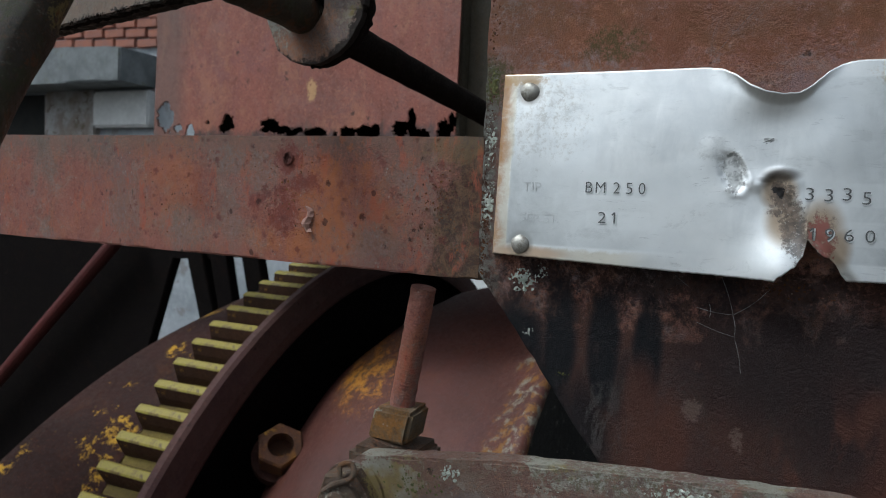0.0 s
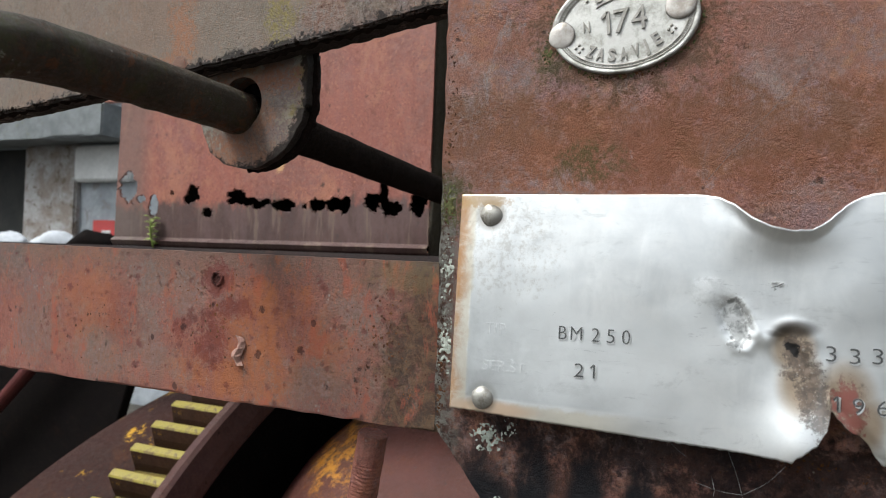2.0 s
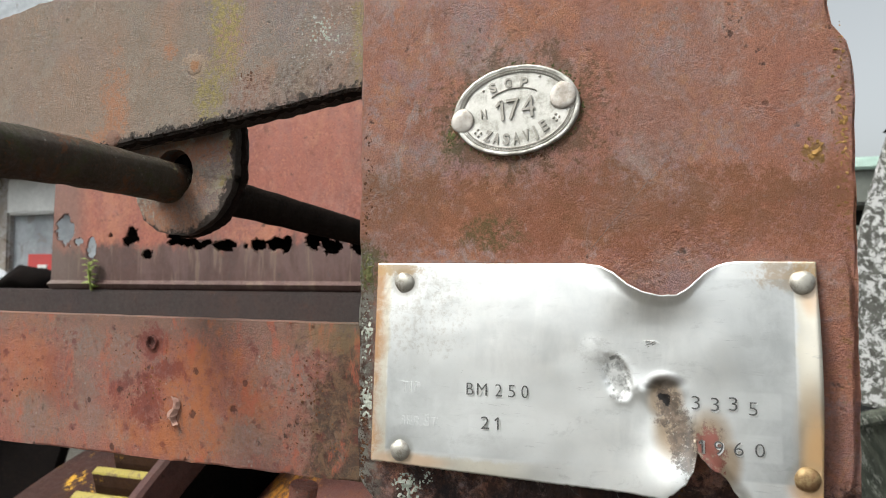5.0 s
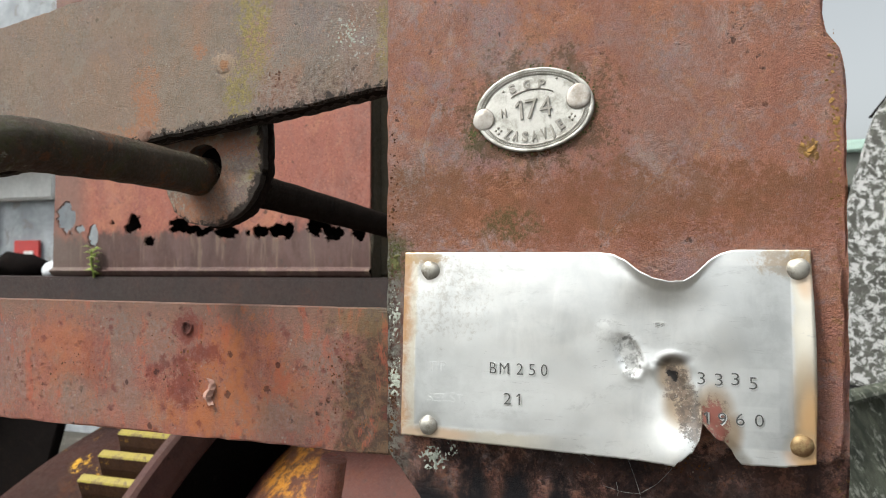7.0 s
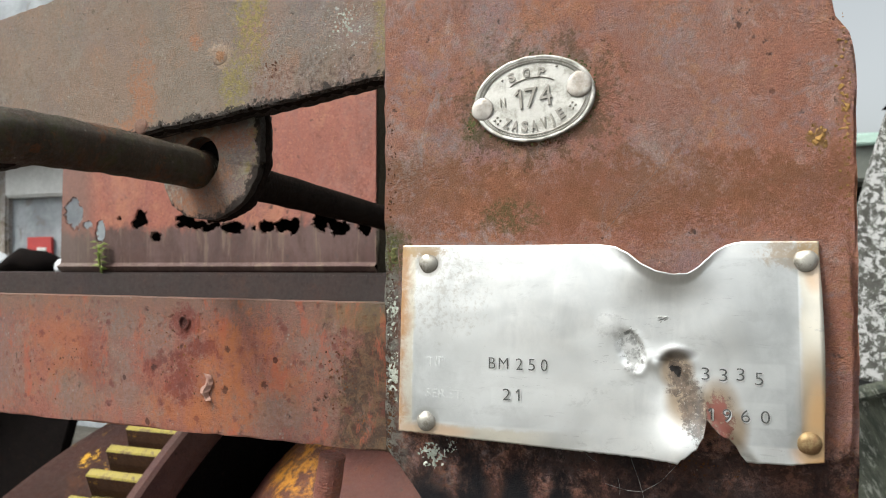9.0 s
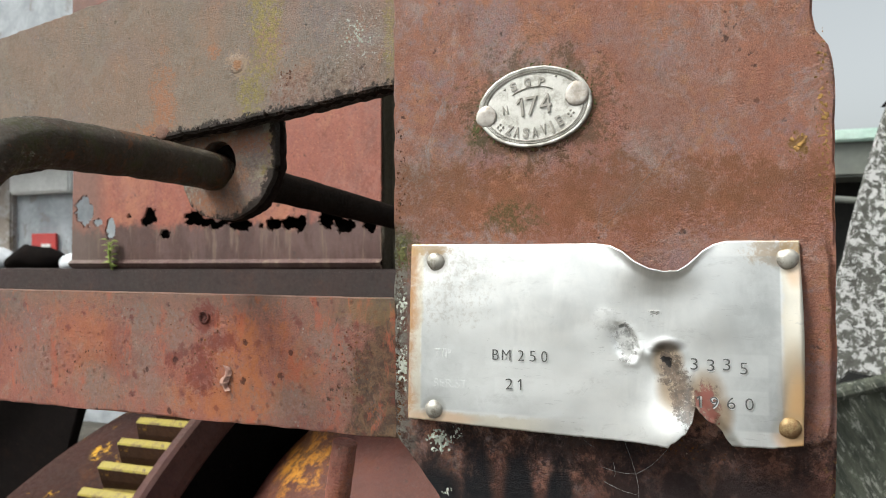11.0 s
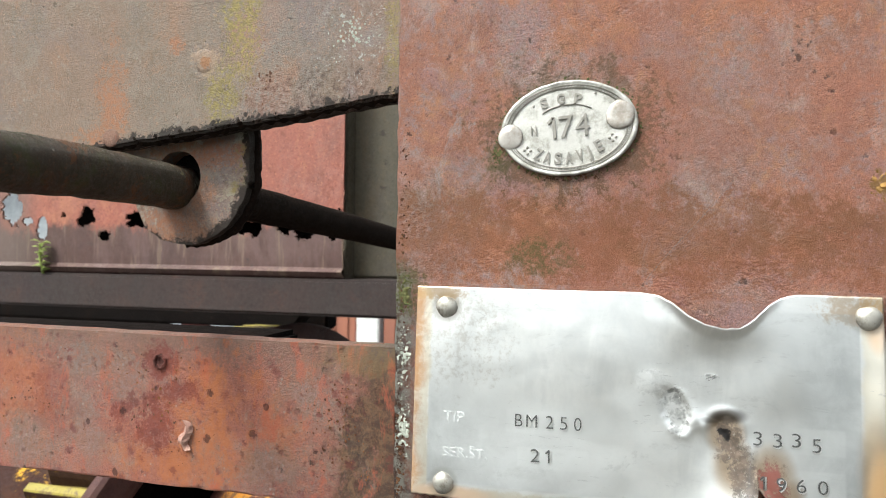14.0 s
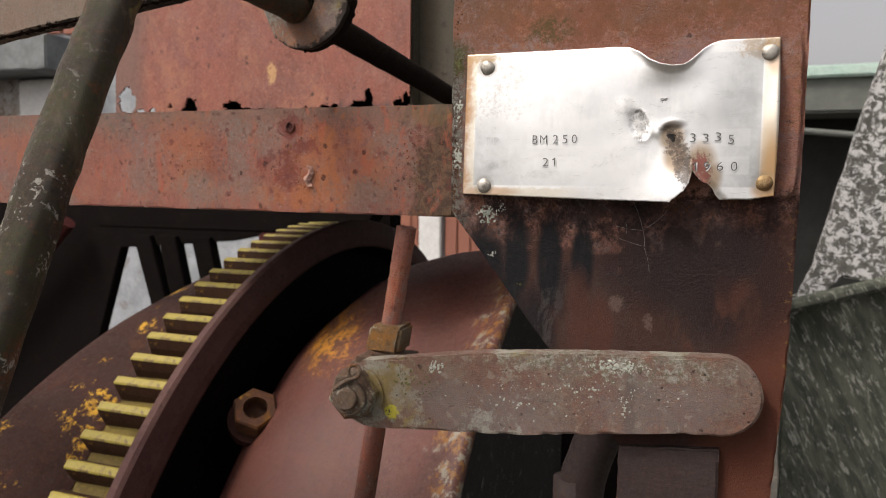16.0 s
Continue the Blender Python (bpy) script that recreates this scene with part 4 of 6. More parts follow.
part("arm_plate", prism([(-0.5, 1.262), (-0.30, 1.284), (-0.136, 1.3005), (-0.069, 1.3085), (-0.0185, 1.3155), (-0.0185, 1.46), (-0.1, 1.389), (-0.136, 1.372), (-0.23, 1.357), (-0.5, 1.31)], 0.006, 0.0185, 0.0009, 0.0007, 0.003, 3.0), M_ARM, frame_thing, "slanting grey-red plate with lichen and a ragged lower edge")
bm = prism([(-0.0185, 1.5), (-0.0185, 1.318), (-0.0165, 1.318), (-0.0165, 1.5)], 0.0012, 0.006, 0.0005, 0.0006, 0.002, 4.0)
part("weld_bead", bm, M_ARM, frame_thing)
# lug with a worn hole for the control rod
LUG_HOLE = (-0.1112, 1.2898)
lug = [(-0.081, 1.3085), (-0.0805, 1.286)]
for k in range(25):
    a = radians(-5 - 80 * k / 24)
    lug.append((-0.109 + 0.0275 * math.cos(a), 1.2905 + 0.0255 * math.sin(a) - 0.0005))
lug += [(-0.117, 1.2662), (-0.125, 1.2715), (-0.132, 1.286), (-0.14, 1.302)]
bm = bmesh.new()
outer = [Vector(p) for p in lug]
dense = []
for i in range(len(outer)):
    a, b = outer[i], outer[(i + 1) % len(outer)]
    for j in range(8):
        dense.append(a.lerp(b, j / 8))
cx, cz = LUG_HOLE
dense.sort(key=lambda p: math.atan2(p.y - cz, p.x - cx))
loops = []
for y in (0.016, 0.025):
    rag = [Vector((p.x, y, p.y)) + noise.noise_vector(Vector((p.x * 300, 0, p.y * 300))) * 0.0005 for p in dense]
    hole = [Vector((cx + 0.0006 + 0.0096 * math.cos(math.atan2(p.y - cz, p.x - cx)), y, cz + 0.0006 + 0.0102 * math.sin(math.atan2(p.y - cz, p.x - cx)))) for p in dense]
    loops.append(([bm.verts.new(v) for v in rag], [bm.verts.new(v) for v in hole]))
n = len(dense)
for k in range(n):
    j = (k + 1) % n
    (fo, fh), (bo, bh) = loops
    bm.faces.new((fo[k], fo[j], fh[j], fh[k]))
    bm.faces.new((bo[k], bh[k], bh[j], bo[j]))
    bm.faces.new((fo[k], bo[k], bo[j], fo[j]))
    bm.faces.new((fh[k], fh[j], bh[j], bh[k]))
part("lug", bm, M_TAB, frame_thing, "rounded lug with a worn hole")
# dark tubes: rusty rims that also stand in for the shaded plate edges
part("edge_crust", tube(smooth_path([(-0.34, 0.009, 1.2805), (-0.136, 0.009, 1.3013), (-0.069, 0.009, 1.3093), (-0.019, 0.009, 1.3163)], 130), 0.0016, 10, 0.0016, 330), M_CRUSTB, frame_thing, "black rust and painted shade along the edge")
part("lug_crust", tube(smooth_path([(-0.0815, 0.0215, 1.309), (-0.081, 0.0215, 1.286), (-0.087, 0.0215, 1.2735), (-0.098, 0.0215, 1.267), (-0.110, 0.0215, 1.2655)], 40), 0.0018, 10, 0.0008, 420), M_CRUSTB, frame_thing, "black rust and painted shade on the lug's rim")
# black disc added behind the lug so its hole stays dark
part("hole_backing_disc", tube([Vector((-0.111, 0.0255, 1.2895)), Vector((-0.111, 0.0285, 1.2895))], 0.0165, 24), M_BLACK, frame_thing)
part("lug_weld", tube(smooth_path([(-0.143, 0.0145, 1.302), (-0.11, 0.0145, 1.306), (-0.081, 0.0145, 1.3095)], 10), 0.0022, 8, 0.0012, 300), M_TAB, frame_thing)
# backing pad behind the name plate
part("backing_pad", prism([(-0.012, 1.2535), (-0.012, 1.1885), (0.06, 1.1885), (0.125, 1.1885), (0.1285, 1.1915), (0.1293, 1.2), (0.1293, 1.247), (0.1275, 1.2535)], -0.0022, 0.001, 0.0006, 0.0003, 0.003, 6.0), M_POST, frame_thing)
part("arm_rivet", dome((-0.1325, 0.0062, 1.3045), 0.0036, 0.0008), M_BEAM, frame_thing, smooth=True)
part("arm_rivet", dome((-0.0935, 0.0062, 1.331), 0.0044, 0.0008), M_ARM, frame_thing, smooth=True)
bm = bmesh.new()
bmesh.ops.create_grid(bm, x_segments=4, y_segments=10, size=0.5)
for v in bm.verts:
    u, w = v.co.x, v.co.y
    v.co = Vector((-0.097 + 0.004 * u * (1.1 - 0.9 * abs(w + 0.1)) + 0.0012 * math.sin(w * 7), 0.0035 - 0.0012 * math.cos(u * 3) - 0.0006 * w, 1.197 + 0.011 * w))
wobble(bm, 0.0007, 500)
part("paint_flake", bm, M_PINK, frame_thing, "curled pale flake of old paint")

# lower back rail and the olive upright behind
part("back_rail", box(-1.3, -0.12, 0.44, 0.49, 1.196, 1.2345, 0.003), M_RAIL, frame_thing)
part("rear_upright", box(-0.226, -0.09, 0.475, 0.53, 1.2345, 1.9, 0.003), M_OLIVE, frame_thing)
part("rear_leg", box(-1.29, -1.23, 0.445, 0.485, GROUND_Z, 1.196, 0.003), M_OLIVE, frame_thing)
# black plate added in place of the shade beyond the drum rim
part("shade_plate", box(-0.09, 0.19, 0.78, 0.8, GROUND_Z, 1.14, 0.003), M_BLACK, frame_thing)
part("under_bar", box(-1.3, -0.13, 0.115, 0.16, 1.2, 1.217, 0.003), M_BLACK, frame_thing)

# ---- sheet-metal cover with a rusted-through seam ----
cover = thing("cover_sheet", (-0.44, 0.45, 1.2345), "red-oxide sheet cover rusted through along its lower seam", "machine cover")
rnd = random.Random(5)
HOLES = []
for hx, hz, hw, hh in ((-0.645, 1.309, 0.015, 0.019), (-0.622, 1.294, 0.008, 0.004), (-0.602, 1.284, 0.007, 0.014), (-0.572, 1.301, 0.003, 0.003), (-0.538, 1.300, 0.010, 0.011), (-0.547, 1.294, 0.007, 0.006),
                       (-0.516, 1.278, 0.008, 0.006), (-0.473, 1.296, 0.014, 0.009), (-0.456, 1.291, 0.013, 0.006), (-0.442, 1.287, 0.009, 0.005), (-0.405, 1.286, 0.013, 0.008), (-0.418, 1.288, 0.006, 0.004),
                       (-0.362, 1.287, 0.012, 0.007), (-0.340, 1.288, 0.010, 0.008), (-0.326, 1.287, 0.008, 0.010), (-0.291, 1.290, 0.010, 0.010), (-0.277, 1.296, 0.006, 0.018), (-0.268, 1.283, 0.013, 0.008),
                       (-0.236, 1.288, 0.009, 0.013), (-0.228, 1.297, 0.005, 0.010), (-0.43, 1.291, 0.006, 0.003), (-0.378, 1.286, 0.004, 0.004)):
    HOLES.append((hx, hz, hw, hh))


def holed(x, z):
    d = 0.35 * noise.noise(Vector((x * 130, z * 130, 2.0))) + 0.3 * noise.noise(Vector((x * 320, z * 320, 7.0)))
    return any(((x - a) / w) ** 2 + ((z - b) / h) ** 2 < 1.0 + d * 1.6 for a, b, w, h in HOLES)


bm = bmesh.new()
X0, X1, STEP = -0.664, -0.2235, 0.0017
nx = int((X1 - X0) / STEP)
zs = [1.2365, 1.2385, 1.2415, 1.245, 1.255] + [1.262 + STEP * i for i in range(42)] + [1.35, 1.4, 1.5, 1.65, 1.8, 1.95]
grid = []
for z in zs:
    row = []
    for i in range(nx + 1):
        x = X0 + (X1 - X0) * i / nx
        bulge = 0.004 * noise.noise(Vector((x * 6, 0, z * 6)))
        lip = -0.010 * max(0.0, 1 - abs(z - 1.2405) / 0.003) if z < 1.246 else 0.0
        row.append(bm.verts.new((x, 0.45 + bulge + lip, z)))
    grid.append(row)
for a, b in zip(range(len(zs) - 1), range(1, len(zs))):
    for i in range(nx):
        if not holed((grid[a][i].co.x + grid[a][i + 1].co.x) / 2, (zs[a] + zs[b]) / 2):
            bm.faces.new((grid[a][i], grid[a][i + 1], grid[b][i + 1], grid[b][i]))
bmesh.ops.delete(bm, geom=[v for v in bm.verts if not v.link_faces], context="VERTS")
for e in bm.edges:
    if len(e.link_faces) == 1 and 1.25 < e.verts[0].co.z < 1.34:
        for v in e.verts:
            v.co += noise.noise_vector(v.co * 500) * 0.0007
sheet = part("front_sheet", bm, M_PANEL, cover)
so = sheet.modifiers.new("thickness", "SOLIDIFY")
so.thickness = 0.0022
# black sheet added behind the holes to keep them dark
part("hole_backing_sheet", box(-0.640, -0.2285, 0.497, 0.5, 1.2395, 1.95, 0.001), M_BLACK, cover)
# unseen deep box, added to darken the inside and block sky
part("added_back_sheet", box(-0.6, -0.2235, 1.3, 1.304, 1.2345, 1.95, 0.001), M_BLACK, cover)
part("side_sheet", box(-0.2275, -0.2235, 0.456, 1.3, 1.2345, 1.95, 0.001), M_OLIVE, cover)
part("added_roof_sheet", box(-0.66, -0.2235, 0.456, 1.3, 1.95, 1.954, 0.001), M_PANEL, cover)
part("added_floor_sheet", box(-0.62, -0.2285, 0.456, 1.298, 1.2345, 1.2385, 0.001), M_BLACK, cover)

# a weed on the rail
weed = thing("weed", (-0.593, 0.445, 1.2345), "small bright green weed growing on the steel rail", "plant")
rnd = random.Random(8)
part("stem", tube(smooth_path([(-0.593, 0.442, 1.2335), (-0.594, 0.438, 1.25), (-0.592, 0.436, 1.268)], 5), 0.0012, 6), M_LEAF, weed)
for k in range(26):
    z = 1.236 + 0.034 * k / 25
    a = rnd.uniform(0, 6.28)
    l = rnd.uniform(0.007, 0.013)
    d = Vector((math.cos(a), math.sin(a) * 0.8, 0.25)).normalized()
    s = d.cross(Vector((0, 0, 1))).normalized()
    base = Vector((-0.593, 0.438, z))
    bm = bmesh.new()
    vs = [bm.verts.new(q) for q in (base, base + d * l * 0.5 + s * l * 0.32, base + d * l + Vector((0, 0, -0.002)), base + d * l * 0.5 - s * l * 0.32)]
    mid_v = bm.verts.new(base + d * l * 0.5 + Vector((0, 0, 0.0015)))
    for i in range(4):
        bm.faces.new((vs[i], vs[(i + 1) % 4], mid_v))
    part("leaf", bm, M_LEAF, weed)

# ---- drum with ring gear ----
drum = thing("mixer_drum", (-0.4, AX_Y, GROUND_Z), "dull red mixer drum with a toothed ring and yellow paint remains", "mixer drum")
part("shell", revolve([(-0.53, 0.5), (-0.5, 0.56), (-0.47, 0.60), (-0.42, 0.64), (-0.37, 0.668), (-0.30, 0.688), (-0.20, 0.703), (-0.145, 0.728), (-0.125, 0.742), (-0.115, 0.742), (-0.113, 0.73), (-0.118, 0.715)], 0, 360, 200, 0.004), M_DRUM, drum, smooth=True)
# the drum's end face is blackened for the shaded gap; cement is its own
part("end_wall", revolve([(-0.118, 0.715), (-0.125, 0.70), (-0.16, 0.66), (-0.2, 0.5), (-0.22, 0.02)], 0, 360, 160, 0.004), M_GRIME, drum, "end wall painted black for shade, with splashes of dry cement", smooth=True)
part("gear_band", revolve([(-0.515, 0.70), (-0.515, 0.742), (-0.503, 0.7445), (-0.498, 0.741), (-0.493, 0.712), (-0.4935, 0.698), (-0.496, 0.693)], 0, 360, 220), M_BAND, drum, "smooth brown steel band beside the teeth", smooth=False)
# groove wall beside the band, its deep shade painted as black
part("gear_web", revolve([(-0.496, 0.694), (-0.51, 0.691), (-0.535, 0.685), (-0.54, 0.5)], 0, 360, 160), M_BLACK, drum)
part("gear_body", revolve([(-0.60, 0.708), (-0.55, 0.7105), (-0.515, 0.708)], 0, 360, 220), M_ROOT, drum, "gear rim with dull olive-yellow paint between the teeth")
# the outer half of the shell, wider below
bm = bmesh.new()
rows = []
for i in range(181):
    deg = 20 + 200 * i / 180
    a = ring_point(-0.598, 0.7095, deg)
    far = Vector((-0.72, 0.785 + 0.94 * math.cos(radians(deg)), 0.09 + 0.94 * math.sin(radians(deg))))
    row = [bm.verts.new(a.lerp(far, t) + Vector((-0.01 * math.sin(math.pi * t), 0, 0))) for t in (0, 0.2, 0.4, 0.6, 0.8, 1.0)]
    row.append(bm.verts.new(far + Vector((-0.012, 0.006, -0.012))))
    row.append(bm.verts.new(far + Vector((-0.02, 0.05, -0.1))))
    rows.append(row)
for a, b in zip(rows, rows[1:]):
    for k in range(len(a) - 1):
        bm.faces.new((a[k], a[k + 1], b[k + 1], b[k]))
part("outer_shell", bm, M_DRUMB, drum, "dark brown shell with chipped yellow rim", smooth=True)
# one gear tooth, made once and set round the ring
PITCH = 2.95
tm = bmesh.new()
rows = []
for x in (-0.598, -0.5155):
    rows.append([tm.verts.new((x, q, r)) for q, r in ((-0.0125, 0.706), (-0.0105, 0.722), (-0.0055, 0.7385), (0.0055, 0.7385), (0.0105, 0.722), (0.0125, 0.706))])
for k in range(5):
    tm.faces.new((rows[0][k], rows[0][k + 1], rows[1][k + 1], rows[1][k]))
tm.faces.new(rows[0])
tm.faces.new(rows[1])
bmesh.ops.recalc_face_normals(tm, faces=tm.faces[:])
bmesh.ops.bevel(tm, geom=[e for e in tm.edges if abs(e.verts[0].co.z - 0.7385) < 1e-5 or abs(e.verts[1].co.z - 0.7385) < 1e-5], offset=0.0016, segments=1, affect="EDGES")
tooth_mesh = bpy.data.meshes.new("tooth")
tm.to_mesh(tooth_mesh)
tm.free()
tooth_mesh.materials.append(M_FLANK)
tooth_mesh.materials.append(M_TOOTH)
for poly in tooth_mesh.polygons:
    if poly.normal.z > 0.35 or (poly.normal.y > 0.2 and poly.center.z > 0.73):
        poly.material_index = 1
for k in range(-8, 30):
    deg = 140.3 - PITCH * k
    o = new("tooth", tooth_mesh)
    o.parent = drum
    o.matrix_parent_inverse = Matrix.Translation(-drum.location)
    o.matrix_basis = Matrix.Translation((0, AX_Y, AX_Z)) @ Matrix.Rotation(radians(deg - 90), 4, "X")
# bolt on the shell
bc = Vector((-0.458, AX_Y + 0.618 * math.cos(radians(128.6)), AX_Z + 0.618 * math.sin(radians(128.6))))
radial = Vector((0.45, math.cos(radians(128.6)), math.sin(radians(128.6)))).normalized()
part("bolt_washer", tube([bc - radial * 0.006, bc + radial * 0.008], 0.037, 20), M_DRUMB, drum)
part("bolt_nut", hexnut(bc + radial * 0.008, 0.031, 0.03, radial, 0.0165, 10), M_NUT, drum, "rusty hexagon nut with yellow paint")
part("bolt_end", tube([bc, bc + radial * 0.01, bc + radial * 0.016], 0.0155, 14), M_BOLT, drum)
# trestle that carries the drum
part("drum_axle", tube([Vector((-0.9, AX_Y, AX_Z)), Vector((-0.1, AX_Y, AX_Z))], 0.04, 20), M_BLACK, drum)
part("axle_stand", box(-0.92, -0.86, AX_Y - 0.05, AX_Y + 0.05, GROUND_Z, AX_Z, 0.004), M_BLACK, drum)

# ---- control rod through the lug ----
ctrl = thing("control_rod", (-0.112, 0.3, 1.26), "bent mossy steel control rod passing through the lug", "control rod")
RODP = smooth_path([(-0.113, 0.47, 1.262), (-0.112, 0.25, 1.275), (-0.112, 0.10, 1.283), (-0.112, 0.02, 1.2865), (-0.112, -0.045, 1.287), (-0.112, -0.083, 1.2835), (-0.112, -0.103, 1.266), (-0.112, -0.113, 1.246), (-0.112, -0.126, 1.22), (-0.112, -0.155, 1.154), (-0.112, -0.195, 1.06)], 10)
part("rod", tube(RODP[30:], 0.0085, 22, 0.0007, 130), M_ROD, ctrl, smooth=True)
# the rod behind the lug is coloured black for the shade there
part("rear_rod", tube(RODP[:31], 0.0083, 18, 0.0005, 130), M_CRUSTB, ctrl, "rear length with its shade painted black", smooth=True)

# ---- lever and adjusting screw ----
lever = thing("lever_link", (0.03, -0.008, 1.1), "flat lichen-spotted steel lever bolted in front of the post", "lever")
out = [(-0.060, 1.1065), (-0.0665, 1.101), (-0.071, 1.092), (-0.0695, 1.082), (-0.064, 1.0755), (-0.055, 1.0735)]
tip = [(0.104 + 0.0165 * math.cos(radians(a)), 1.1065 + 0.0168 * math.sin(radians(a))) for a in range(-85, 91, 15)]
part("strap", prism(out + [(0.02, 1.0795), (0.09, 1.0893)] + tip + [(0.06, 1.1205), (0.0, 1.1155)], -0.0105, -0.0005, 0.0012, 0.0002, 0.004, 9.0), M_LEVER, lever, "grey rusty strap with a rounded end")
part("pivot_bolt", tube([Vector((-0.0615, 0.03, 1.0905)), Vector((-0.0615, -0.0235, 1.0905)), Vector((-0.0615, -0.0245, 1.0905))], lambda f: 0.0056 if f < 0.9 else 0.0047, 18, 0.0004, 300), M_BOLT, lever, "worn bolt end with a centre mark")
nut = part("pivot_nut", hexnut((-0.0615, -0.0105, 1.0905), 0.0125, 0.0085, (0, -1, 0), 0, 12), M_BOLT, lever, "weathered castle nut")
part("collar", tube([Vector((-0.0615, -0.0185, 1.0905)), Vector((-0.0615, -0.0212, 1.0905)), Vector((-0.0615, -0.0218, 1.0905))], lambda f: 0.0088 if f < 0.9 else 0.0082, 22, 0.0005, 260), M_BOLT, nut)
part("washer", tube([Vector((-0.0615, -0.0103, 1.0905)), Vector((-0.0615, -0.0118, 1.0905))], 0.0138, 26, 0.0004, 200), M_LEVER, lever)
part("cotter_pin", tube(smooth_path([(-0.069, -0.021, 1.094), (-0.062, -0.0225, 1.099), (-0.056, -0.0215, 1.102), (-0.0575, -0.019, 1.106), (-0.0615, -0.021, 1.1055), (-0.0605, -0.022, 1.1)], 5), 0.0011, 8), M_BOLT, lever)
screw = thing("adjusting_screw", (-0.06, 0.017, 0.9), "rusty threaded adjusting screw with a square nut", "screw")
P0, P1 = Vector((-0.0465, 0.014, 1.1715)), Vector((-0.0575, 0.017, 1.11))
part("shank", tube([P1 + (P1 - P0) * 1.45, P1 + (P1 - P0) * 0.1, P1], 0.0058, 16, 0.0003, 200), M_BEAM, screw, smooth=True)
# threads as real ridges
bm = bmesh.new()
turns = 46
d = (P1 - P0).normalized()
sx = d.orthogonal().normalized()
sy = d.cross(sx)
rows = []
NR, NS = 170, 16
for i in range(NR + 1):
    f = i / NR
    row = []
    for k in range(NS):
        a = 2 * math.pi * k / NS
        ph = (f * turns - k / NS) % 1.0
        plainend = 1.0 if 0.16 < f < 0.78 else 0.25
        r = 0.0052 + 0.00011 * plainend * (1 - abs(2 * ph - 1) * 2)
        row.append(bm.verts.new(P0.lerp(P1, f) + (sx * math.cos(a) + sy * math.sin(a)) * r))
    rows.append(row)
for a, b in zip(rows, rows[1:]):
    for k in range(NS):
        bm.faces.new((a[k], a[(k + 1) % NS], b[(k + 1) % NS], b[k]))
bm.faces.new(rows[0])
bm.faces.new(rows[-1])
wobble(bm, 0.0003, 400)
part("thread", bm, M_BEAM, screw, "worn reddish thread")
nb = box(-0.0668, -0.0488, 0.007, 0.025, 1.1062, 1.1205, 0.0016)
wobble(nb, 0.0007, 160, 3.0)
for v in nb.verts:
    v.co.x += (v.co.z - 1.1062) * 0.18
part("nut", nb, M_SQNUT, screw, "square nut with orange rust and grey crust")
part("washer", tube([Vector((-0.0582, 0.016, 1.1045)), Vector((-0.0578, 0.016, 1.1065))], 0.0105, 18), M_BOLT, screw)
part("eye_block", box(-0.073, -0.042, 0.001, 0.031, 1.078, 1.1045, 0.003), M_BOLT, screw)

# hose and pad below the lever
hose = thing("hose", (0.04, 0.075, GROUND_Z), "dull brown bent pipe behind the lever", "pipe")
part("pipe", tube(smooth_path([(0.075, 0.075, 1.075), (0.055, 0.072, 1.068), (0.043, 0.07, 1.045), (0.037, 0.07, 1.01), (0.034, 0.07, 0.9), (0.034, 0.07, GROUND_Z)], 8), 0.0125, 18, 0.0006, 100), M_RAIL, hose, smooth=True)
part("lower_pad", prism([(0.0635, 1.078), (0.105, 1.082), (0.105, 0.8), (0.0635, 0.8)], -0.004, 0.001, 0.001, 0.0003, 0.005, 12.0), M_RAIL, frame_thing, "purple-brown pad plate")

# ---- name plate ----
plate = thing("name_plate", (0.055, -0.003, 1.1885), "bent and torn aluminium name plate with scorch marks", "name plate")


def lerp_table(table, x):
    for (a, va), (b, vb) in zip(table, table[1:]):
        if x <= b:
            return va + (vb - va) * (x - a) / (b - a)
    return table[-1][1]


TOP = [(-0.0096, 1.2525), (0.03, 1.2522), (0.058, 1.2522), (0.063, 1.2515), (0.067, 1.2495), (0.071, 1.2462), (0.0755, 1.2440), (0.080, 1.2430), (0.0845, 1.2432), (0.088, 1.2455), (0.092, 1.2495), (0.096, 1.2518), (0.1, 1.2526), (0.1205, 1.2524)]
LOW = [(-0.0096, 1.1888), (0.015, 1.1880), (0.05, 1.1870), (0.0812, 1.1864), (0.0835, 1.1885), (0.0862, 1.1910), (0.0885, 1.1945), (0.0893, 1.1990), (0.0902, 1.1985), (0.0918, 1.1965), (0.0935, 1.1945), (0.0965, 1.1938), (0.0985, 1.190), (0.1002, 1.1878), (0.112, 1.1880), (0.1205, 1.1895)]


